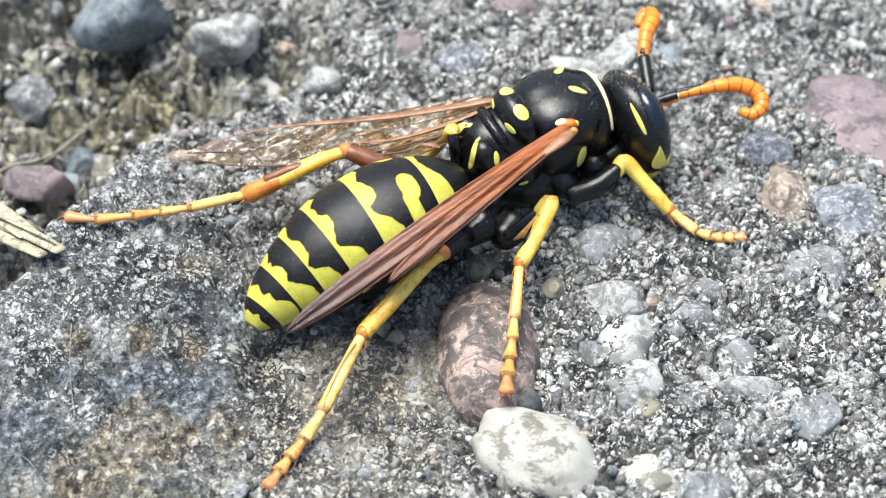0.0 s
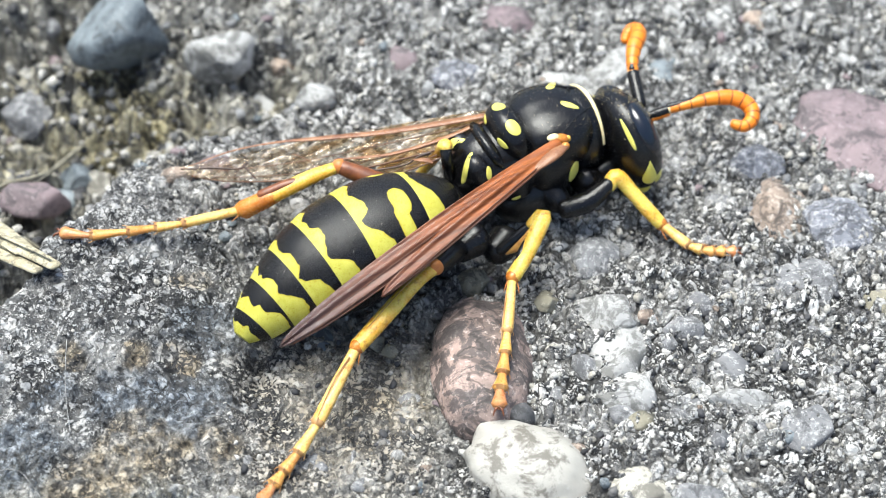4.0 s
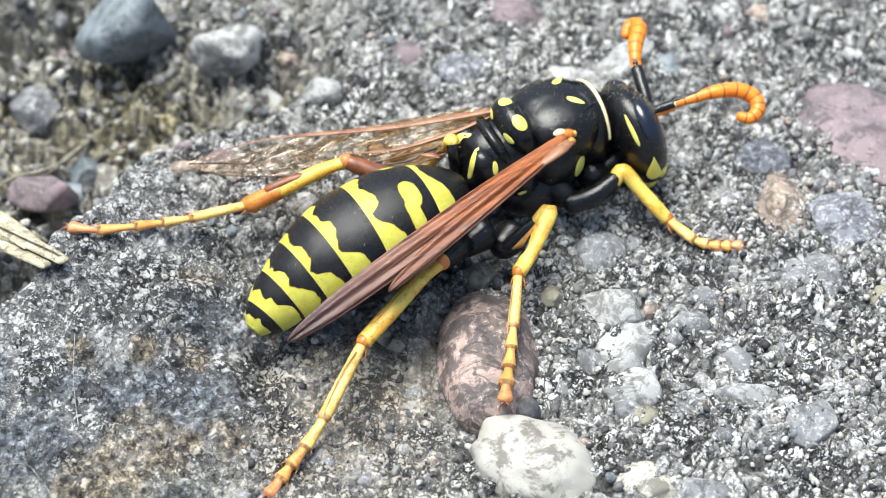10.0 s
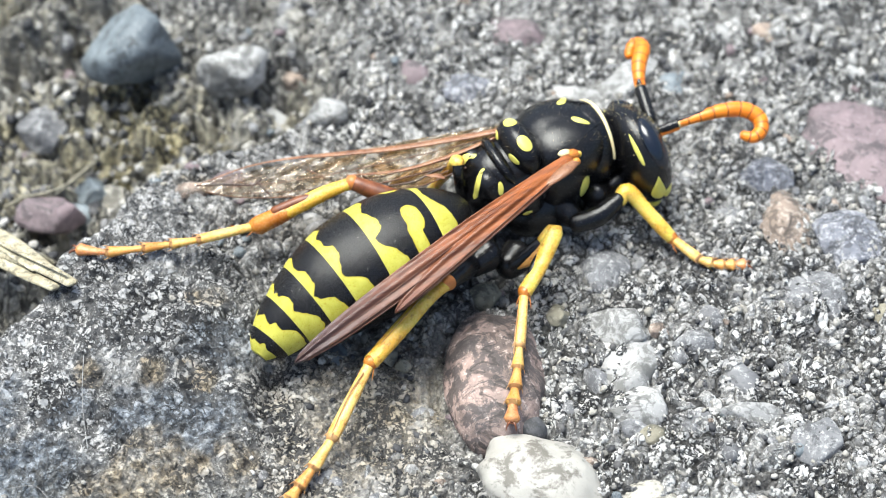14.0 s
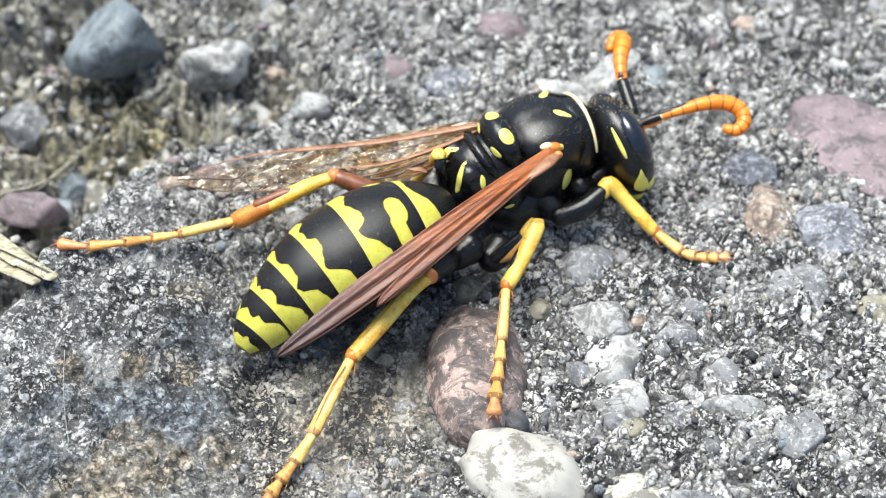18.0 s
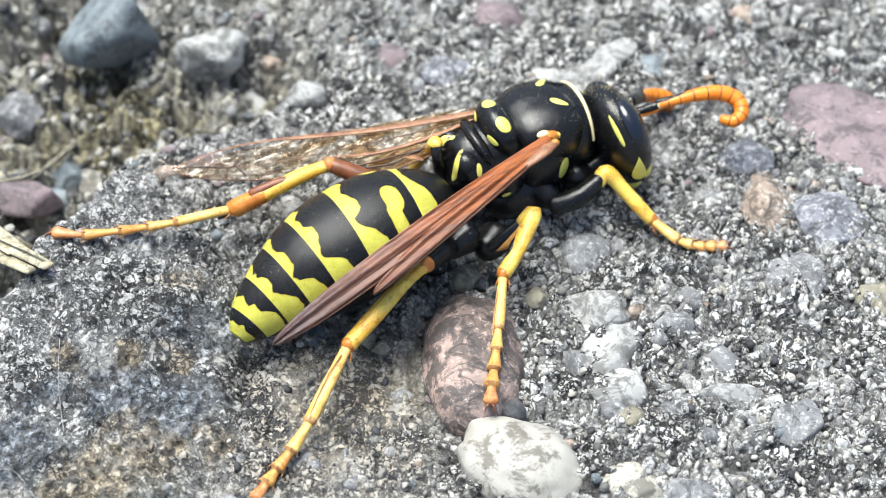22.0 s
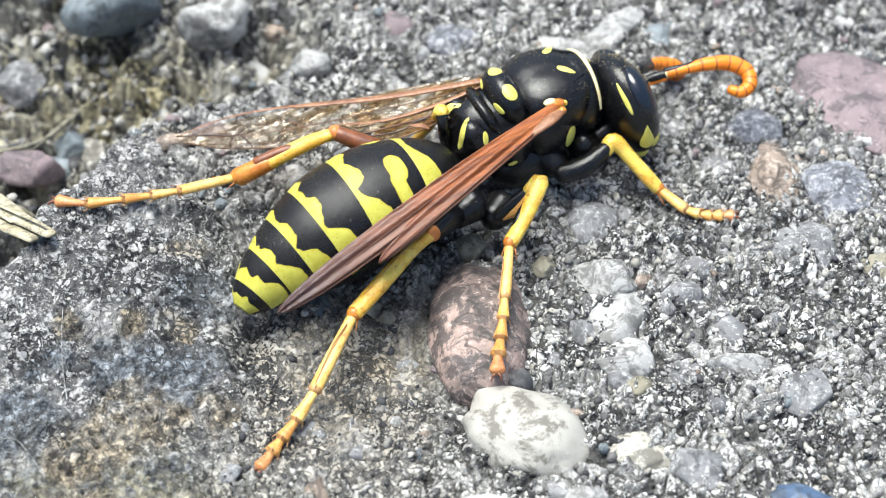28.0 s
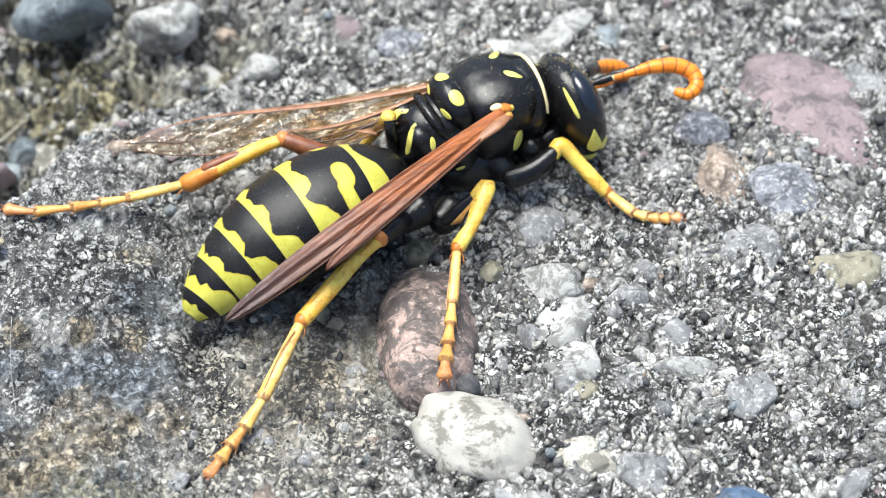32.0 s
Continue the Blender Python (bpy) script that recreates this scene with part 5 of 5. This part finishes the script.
# ---- legs ----
def leg(name, label, coxa, femur, tibia, tarsus, femur_mat=BLACK, tibia_mat=LEG_YELLOW, knee_mat=LEG_ORANGE):
    """Coxa and femur, tibia, and five tarsal joints ending in a pair of claws; all hang on the leg's first piece."""
    root = part(name, limb(coxa, sides=12), BLACK, wasp, label)
    part("femur", limb(femur, sides=14), femur_mat, root)
    part("tibia", limb(tibia, sides=14, flat=0.85), tibia_mat, root)
    k0 = own(femur[-1][0])
    part("knee", ball(k0, (femur[-1][1] * 1.24,) * 3), knee_mat, root)
    k1 = own(tibia[-1][0])
    part("ankle", ball(k1, (tibia[-1][1] * 1.1,) * 3), LEG_AMBER, root)
    # two spurs at the ankle
    axis = (own(tarsus[1][0]) - k1).normalized()
    for s in (-1, 1):
        side = axis.cross(Vector((0, 0, 1))).normalized() * s
        part("spur", tube([(*(k1 + side * 0.08), 0.035), (*(k1 + side * 0.18 + axis * 0.25 - Vector((0, 0, 0.08))), 0.02), (*(k1 + side * 0.22 + axis * 0.42 - Vector((0, 0, 0.16))), 0.006)], 6), LEG_ORANGE, root)
    pts = [(own(p), r * 1.25) for p, r in tarsus]
    for i, ((p, r), (q, r2)) in enumerate(zip(pts, pts[1:])):
        d = (q - p)
        last = i == len(pts) - 2
        wide = r2 * (1.12 + 0.09 * i)
        bm = tube([(*p, r * 0.72), (*(p + d * 0.3), r * 0.82), (*(p + d * 0.7), (r * 0.45 + wide * 0.5)), (*(p + d * 0.93), wide * 0.98)], 14, 4, flat=0.85)
        part("tarsal_joint", bm, LEG_TIP if last else LEG_PALE if i < 2 else LEG_TAN, root)
        if last:
            continue
        for k in range(4):
            turn = Matrix.Rotation(1.57 * k + 0.5, 3, d)
            out = turn @ d.orthogonal().normalized()
            e = p + d * 0.92 + out * wide * 0.85
            part("spine", tube([(*e, 0.022), (*(e + out * 0.05 + d.normalized() * 0.10), 0.012), (*(e + out * 0.07 + d.normalized() * 0.18), 0.004)], 5, 2), LEG_RIM, root)
        part("joint_rim", tube([(*(p + d * 0.93), wide * 0.965), (*(p + d * 0.95), wide * 0.98), (*(p + d * 0.97), wide * 0.9)], 14, 3, flat=0.88), LEG_RIM, root)
    p, q = pts[-2][0], pts[-1][0]
    d = (q - p).normalized()
    side = d.cross(Vector((0, 0, 1))).normalized()
    for s in (-1, 1):
        b = q + d * 0.02
        part("claw", tube([(*b, 0.05), (*(b + d * 0.14 + side * s * 0.1 + Vector((0, 0, 0.03))), 0.035), (*(b + d * 0.26 + side * s * 0.15 - Vector((0, 0, 0.08))), 0.01)], 6), LEG_BROWN, root)
    # fine bristles on the lower joints
    rs = random.Random(len(name) + int(1000 * abs(pts[0][0].x)))
    pk = []
    for (p, r), (q, r2) in zip(pts, pts[1:]):
        for _ in range(26):
            t = rs.random()
            n = Vector((rs.uniform(-1, 1), rs.uniform(-1, 1), rs.uniform(-1, 1))).normalized()
            pk.append((p.lerp(q, t) + n * r * 0.8, n))
    part("bristles", hairs(pk, 0.14, 3, tuple((pts[-1][0] - pts[0][0]).normalized() * 1.0)), LEG_ORANGE, root)
    return root


def legs():
    leg("hind_leg", "yellow hind leg with orange joints, stretched towards the tail",
        [((1.16, -0.05, 1.10), .46), ((0.56, -0.49, 1.00), .33)],
        [((0.62, -0.53, 1.15), .26), ((0.34, -0.99, 1.40), .28), ((-0.06, -1.63, 1.65), .2)],
        [((-0.05, -1.65, 1.65), .16), ((-0.62, -2.12, 1.55), .19), ((-1.48, -3.19, 1.35), .215), ((-2.23, -4.07, 1.10), .205)],
        [((-2.26, -4.11, 1.10), .17), ((-3.32, -6.39, 0.55), .14), ((-3.78, -7.13, 0.32), .135), ((-4.15, -7.64, 0.20), .13), ((-4.39, -8.01, 0.13), .13), ((-4.69, -8.50, 0.10), .12)])
    leg("hind_leg", "yellow hind leg with a brown streak, stretched out behind",
        [((0.26, 1.39, 1.20), .4), ((-0.40, 1.53, 1.30), .3)],
        [((-0.40, 1.53, 1.30), .26), ((-1.55, 1.23, 2.00), .26), ((-2.86, 1.50, 2.45), .18)],
        [((-2.92, 1.48, 2.45), .15), ((-3.68, 1.31, 2.20), .2), ((-4.67, 0.98, 1.85), .215), ((-5.70, 0.76, 1.40), .22)],
        [((-5.73, 0.74, 1.40), .15), ((-7.42, 0.09, 1.52), .115), ((-8.15, -0.06, 1.52), .115), ((-8.93, -0.29, 1.61), .11), ((-9.97, -0.42, 1.59), .11), ((-10.83, -0.20, 1.46), .12)], LEG_BROWN)
    leg("middle_leg", "yellow middle leg standing on a granite pebble",
        [((2.00, 0.14, 0.75), .46), ((1.66, -0.40, 0.80), .34)],
        [((1.78, -0.48, 1.00), .15), ((2.38, -0.27, 1.45), .165), ((2.99, 0.03, 1.85), .15)],
        [((2.66, -0.18, 1.75), .15), ((3.01, 0.06, 1.92), .22), ((2.80, -0.52, 1.74), .21), ((2.45, -1.20, 1.45), .19), ((2.14, -1.67, 1.25), .19)],
        [((2.12, -1.73, 1.25), .14), ((1.94, -3.47, 0.95), .125), ((1.88, -4.12, 0.88), .125), ((1.80, -4.74, 0.80), .13), ((1.73, -5.25, 0.75), .14), ((1.69, -5.76, 0.66), .13)], knee_mat=LEG_YELLOW)
    leg("front_leg", "yellow front leg reaching forward",
        [((3.11, 1.96, 1.20), .42), ((3.65, 1.35, 1.00), .3)],
        [((3.67, 1.09, 1.05), .25), ((4.42, 1.29, 1.20), .27), ((5.12, 1.78, 1.50), .17)],
        [((5.02, 1.65, 1.40), .17), ((5.27, 1.91, 1.60), .22), ((5.77, 1.63, 1.15), .2), ((6.28, 1.24, 0.75), .2), ((6.59, 1.02, 0.50), .18)],
        [((6.59, 1.02, 0.50), .15), ((7.39, 0.34, 0.30), .13), ((7.75, 0.23, 0.24), .125), ((8.09, 0.20, 0.20), .125), ((8.39, 0.23, 0.17), .125), ((8.73, 0.26, 0.14), .12)], knee_mat=LEG_YELLOW)
    leg("middle_leg", "yellow and black middle leg on the far side of the body",
        [((0.60, 1.48, 1.10), .4), ((0.46, 1.89, 1.40), .3)],
        [((0.46, 1.89, 1.40), .24), ((0.28, 1.60, 2.50), .15), ((0.23, 1.85, 2.90), .15)],
        [((0.21, 1.94, 2.90), .19), ((0.03, 2.18, 2.30), .15), ((-0.58, 2.66, 0.80), .14)],
        [((-0.58, 2.66, 0.80), .13), ((-1.01, 2.70, 0.50), .12), ((-1.35, 2.72, 0.35), .12), ((-1.61, 2.71, 0.28), .12), ((-1.86, 2.74, 0.20), .12), ((-2.12, 2.74, 0.15), .12)], knee_mat=LEG_YELLOW)
    leg("front_leg", "yellow front leg mostly hidden beneath the head",
        [((4.29, 2.07, 1.20), .4), ((4.64, 2.39, 1.10), .3)],
        [((4.64, 2.39, 1.10), .26), ((5.16, 2.76, 1.20), .26), ((5.59, 3.01, 1.30), .18)],
        [((5.59, 3.01, 1.30), .16), ((5.89, 3.17, 0.80), .17), ((6.10, 3.38, 0.40), .16)],
        [((6.10, 3.38, 0.40), .13), ((6.21, 3.54, 0.30), .12), ((6.30, 3.63, 0.25), .12), ((6.39, 3.71, 0.22), .12), ((6.49, 3.77, 0.20), .12), ((6.58, 3.84, 0.18), .12)])


legs()
for rows in ((((-0.22, -1.68, 1.82), .02), ((-0.89, -2.35, 1.70), .016), ((-1.76, -3.45, 1.48), .016), ((-2.26, -4.00, 1.23), .02)),
             (((-2.43, -4.51, 1.20), .02), ((-2.85, -5.23, 1.05), .018), ((-3.26, -6.22, 0.75), .012)),
             (((1.93, -2.33, 1.30), .015), ((1.83, -3.20, 1.12), .014), ((1.77, -3.75, 1.05), .01))):
    part("leg_streak", limb(rows, sides=8), LEG_RIM, wasp, "brown streak along a yellow leg")
part("femur_amber", limb([((1.98, -0.53, 1.00), .07), ((2.44, -0.43, 1.34), .155), ((2.96, -0.05, 1.80), .19)], sides=12), LEG_TAN, wasp, "amber underside of a black thigh")
part("tibia_streak", limb([((2.67, -0.41, 1.72), .05), ((2.42, -0.96, 1.56), .11), ((2.22, -1.37, 1.40), .05)], sides=10), BLACK, wasp, "black streak on a yellow shin")
part("tibia_amber", limb([((-4.18, 1.11, 1.95), .08), ((-4.84, 0.91, 1.78), .205), ((-5.67, 0.74, 1.40), .24)], sides=14), LEG_AMBER, wasp, "amber end of a yellow shin")
part("tibia_streak", limb([((-3.74, 1.22, 2.24), .05), ((-4.34, 1.12, 2.09), .13), ((-5.16, 0.90, 1.85), .13)], sides=12), LEG_BROWN, wasp, "dark brown streak along a yellow shin")


# ---- wings ----
def wing(name, label, base, tip, face, width, bow, low_edge, material, vein_mat, folds, lines=5, cross=4, parent=None, point=2.2):
    """A folded forewing: a thin pleated blade from base to tip whose face looks along face, with veins along the pleats."""
    a, b = own(base), own(tip)
    along = b - a
    n_u, n_v = 60, 20
    normal = Vector(face)
    normal = (normal - along * (normal.dot(along) / along.length_squared)).normalized()
    across = along.normalized().cross(normal)

    def at(u, v):
        grow = 0.54 + 0.46 * math.sin(min(1, u * 1.9 + 0.05) * math.pi / 2)
        shut = 1 if u < 0.60 else math.sqrt(max(0.002, 1 - ((u - 0.60) / 0.40) ** point))
        pleat = 0.07 * math.sin(v * folds * math.pi + 0.6 * math.sin(5 * u)) * min(1, u * 3) * (1 - u * 0.5)
        arch = bow * math.sin(math.pi * u)
        return a + along * u + across * width * grow * shut * (v - low_edge) + normal * (pleat + arch - 0.3 * (v - 0.4) ** 2)

    bm = bmesh.new()
    top = [[bm.verts.new(at(i / n_u, j / n_v) + normal * 0.012) for j in range(n_v + 1)] for i in range(n_u + 1)]
    low = [[bm.verts.new(at(i / n_u, j / n_v) - normal * 0.012) for j in range(n_v + 1)] for i in range(n_u + 1)]
    for sheet in (top, low):
        for i in range(n_u):
            for j in range(n_v):
                bm.faces.new((sheet[i][j], sheet[i + 1][j], sheet[i + 1][j + 1], sheet[i][j + 1]))
    for i in range(n_u):
        for j in (0, n_v):
            bm.faces.new((top[i][j], top[i + 1][j], low[i + 1][j], low[i][j]))
    for j in range(n_v):
        for i in (0, n_u):
            bm.faces.new((top[i][j], top[i][j + 1], low[i][j + 1], low[i][j]))
    blade = part(name, bm, material, parent or wasp, label)
    for v0, v1, u0, u1, r in ((0.0, 0.0, 0.0, 0.97, 0.034), (0.2, 0.12, 0.0, 0.9, 0.02), (0.5, 0.42, 0.02, 0.88, 0.018), (0.7, 0.8, 0.05, 0.8, 0.014), (0.98, 0.98, 0.0, 0.85, 0.026))[:lines]:
        rows = [(*(at(u0 + (u1 - u0) * t, v0 + (v1 - v0) * t) + normal * 0.02), r * (1.15 - 0.6 * t)) for t in np.linspace(0, 1, 12)]
        part("vein", tube(rows, 6, 2), vein_mat, blade)
    for u, v0, v1 in ((0.45, 0.06, 0.4), (0.6, 0.38, 0.7), (0.7, 0.04, 0.38), (0.8, 0.36, 0.9))[:cross]:
        rows = [(*(at(u + 0.05 * t, v0 + (v1 - v0) * t) + normal * 0.02), 0.018) for t in np.linspace(0, 1, 5)]
        part("vein", tube(rows, 6, 2), vein_mat, blade)
    return blade


folded = wing("wing", "russet folded wing lying along the abdomen", (3.55, 1.66, 3.30), (-4.31, -4.54, 1.70), (-0.45, -0.55, 0.7), 0.74, 0.75, 0.5, WING_NEAR, VEIN, 4, 3, 1)
wing("wing_fold", "", (3.33, 1.22, 3.34), (-1.52, -3.39, 2.45), (-0.45, -0.55, 0.7), 0.5, 0.42, 0.28, WING_NEAR, VEIN, 3, 2, 0, folded)
wing("wing_fold", "", (3.42, 1.51, 3.36), (-2.72, -3.15, 2.30), (-0.45, -0.55, 0.7), 0.34, 0.6, 0.75, WING_NEAR, VEIN, 2, 1, 0, folded)
part("wing_root", limb([((3.69, 1.53, 3.34), .09), ((3.35, 1.12, 3.40), .17), ((2.86, 0.69, 3.34), .13), ((2.42, 0.43, 3.20), .04)], sides=12, flat=0.45), RUSSET, folded, "russet root of the folded wing")
part("wing_hinge", ball(own((3.66, 1.50, 3.32)), (0.13, 0.12, 0.12)), LEG_AMBER, folded, "amber hinge of the folded wing")
spread = wing("wing", "clear amber-veined wing held out from the body", (1.92, 3.30, 3.10), (-7.61, 2.18, 1.70), (-0.45, -0.2, 0.85), 1.25, 0.1, 0.93, WING_FAR, VEIN_LIGHT, 5, 3, 2, point=1.2)
part("wing_edge", limb([((1.88, 3.07, 3.10), .10), ((0.26, 2.85, 2.90), .12), ((-1.56, 2.69, 2.65), .11), ((-3.39, 2.68, 2.40), .09), ((-4.74, 2.75, 2.15), .05), ((-6.07, 2.54, 2.00), .028), ((-7.45, 1.93, 1.90), .018)], sides=10, flat=0.35), RUSSET, spread)
part("wing_edge", limb([((1.45, 2.94, 2.95), .06), ((0.26, 2.40, 2.75), .07), ((-1.39, 1.95, 2.50), .06), ((-3.04, 1.96, 2.25), .03)], sides=10, flat=0.35), RUSSET, spread)
for rows in ((((-7.51, 1.80, 2.00), .016), ((-6.59, 1.75, 2.10), .024), ((-5.80, 1.64, 2.20), .024), ((-5.55, 1.82, 2.25), .032)), (((-5.68, 1.75, 2.22), .03), ((-5.46, 1.48, 2.20), .024), ((-5.26, 1.29, 2.10), .012)),
             (((-5.80, 1.64, 2.20), .018), ((-5.92, 1.35, 2.10), .012)), (((-2.24, 1.42, 2.30), .02), ((-1.05, 1.48, 2.50), .026), ((-0.59, 1.73, 2.60), .026), ((-0.23, 1.81, 2.70), .04))):
    part("vein", limb(rows, sides=6), VEIN_DARK, spread)
part("torn_flap", limb([((-0.72, 1.64, 2.60), .03), ((-0.36, 1.57, 2.65), .10), ((-0.15, 1.46, 2.65), .03)], sides=8, flat=0.3), RUSSET, spread)
wing("hind_wing", "clear hind wing tucked behind the forewing", (1.75, 2.76, 2.90), (-1.86, 1.76, 1.90), (-0.45, -0.2, 0.85), 0.7, 0.05, 0.5, WING_FAR, VEIN_LIGHT, 3, 3, 2)


# breathing of the abdomen: seconds, millimetres stretched, degrees raised
BREATH = [
    (0.0, -0.04, -1.0), (0.5, -0.02, -0.5), (1.0, -0.04, -1.0), (1.5, -0.04, -0.9), (2.0, -0.04, -1.0), (2.5, -0.04, -1.2), (3.0, -0.04, -0.9),
    (3.5, 0.07, 0.5), (5.5, 0.01, 1.2), (6.0, -0.04, -0.4), (6.5, 0.07, 0.9), (7.0, -0.06, -0.8), (7.5, -0.04, -0.7), (8.0, -0.04, -0.4),
    (8.5, -0.04, -0.4), (9.0, 0.01, 0.9), (9.5, -0.02, -0.5), (10.0, -0.07, 0.7), (10.5, 0.01, 0.1), (11.0, 0.01, -0.2), (11.5, -0.02, 0.6),
    (12.0, -0.02, 0.3), (12.5, 0.05, 0.4), (13.0, -0.04, 1.6), (13.5, 0.05, 0.4), (14.0, 0.03, -0.0), (14.5, 0.05, 0.1), (16.5, 0.01, 0.5),
    (17.0, 0.01, 0.5), (17.5, 0.01, 0.3), (18.0, -0.02, -0.0), (18.5, -0.00, 0.7), (19.0, 0.06, 1.0), (19.5, 0.01, 0.8), (20.0, -0.02, 0.8),
    (20.5, -0.02, -0.1), (21.0, -0.00, 0.1), (21.5, -0.00, 0.1), (22.0, -0.02, -0.0), (22.5, 0.01, 0.3), (23.0, -0.00, 0.1), (23.5, 0.01, -0.0),
    (24.0, 0.01, -0.0), (24.5, 0.01, -0.3), (25.0, 0.01, -0.0), (25.5, 0.03, -0.2), (27.5, 0.03, -0.5), (28.0, 0.03, -0.7), (28.5, 0.01, -0.6),
    (29.0, 0.03, -0.4), (29.5, 0.05, -0.0), (30.0, 0.06, -0.2), (30.5, -0.00, -0.2), (31.0, -0.00, 0.7), (31.5, 0.01, -0.0), (32.0, 0.01, -0.9),

]


def hinged(ob, rows):
    """Keys a part that turns on its hinge: seconds, and degrees about the wasp's own x, y and z."""
    p = ob.location.copy()
    walk(ob, [(t, Matrix.Translation(p) @ pose(0, 0, 0, rx, ry, rz)) for t, rx, ry, rz in rows])


def motions():
    h = GASTER_PART.location.copy()
    back = (Vector(GASTER_AXIS[6][0]) - Vector(GASTER_AXIS[1][0])).normalized()
    walk(GASTER_PART, [(t, Matrix.Translation(h + back * far * MM) @ pose(0, 0, 0, 0, lift, 0)) for t, far, lift in BREATH])
    hinged(HEAD, [(0, 0, 3, 4), (3.5, 0, 2, 3), (6, 0, 0, 0), (14.5, 0, 0, 0.5), (20, 0, 0, 1), (25, 0, 0.5, 2.5), (32, 0, 0.5, 2.5)])
    hinged(ANT_NEAR, [(0, 0, 2, -2), (3.5, 0, 1, -1), (6, 0, 0, 0), (14, 0, 0, 1), (20, 0, 0, 0), (22, 0, 0.5, -1), (25, 0, 1, -2), (28, 0, 1, -2.5), (32, 0, 1, -2)])
    # the far antenna dips forward in a quick flick
    rest, low = FAR_AIM[0], FAR_AIM[1]
    turn = rest.rotation_difference(low)
    p = ANT_FAR.location.copy()
    rows = []
    for t, share, side in ((0, 0.0, -6), (3.5, 0.0, -3), (6, 0.0, 0), (14.5, 0.0, 2), (20.3, 0.0, 3), (20.4, 0.16, 2), (20.6, 0.18, 0), (20.7, 0.9, 0), (20.8, 1.0, 0), (25, 1.0, -2), (28, 1.02, -2), (32, 1.0, 0)):
        q = Matrix.Identity(3).to_quaternion().slerp(turn, min(share, 1.0))
        rows.append((t, Matrix.Translation(p) @ q.to_matrix().to_4x4() @ pose(0, 0, 0, 0, 0, side)))
    walk(ANT_FAR, rows)


# the far antenna's direction before and after its flick, in the wasp's space
TURN_IN = TO_WASP.to_3x3()
filler()
FAR_AIM = ((TURN_IN @ Vector((-0.12, 1.0, 0.12))).normalized(), (TURN_IN @ Vector((0.40, 0.58, -0.64))).normalized())
motions()
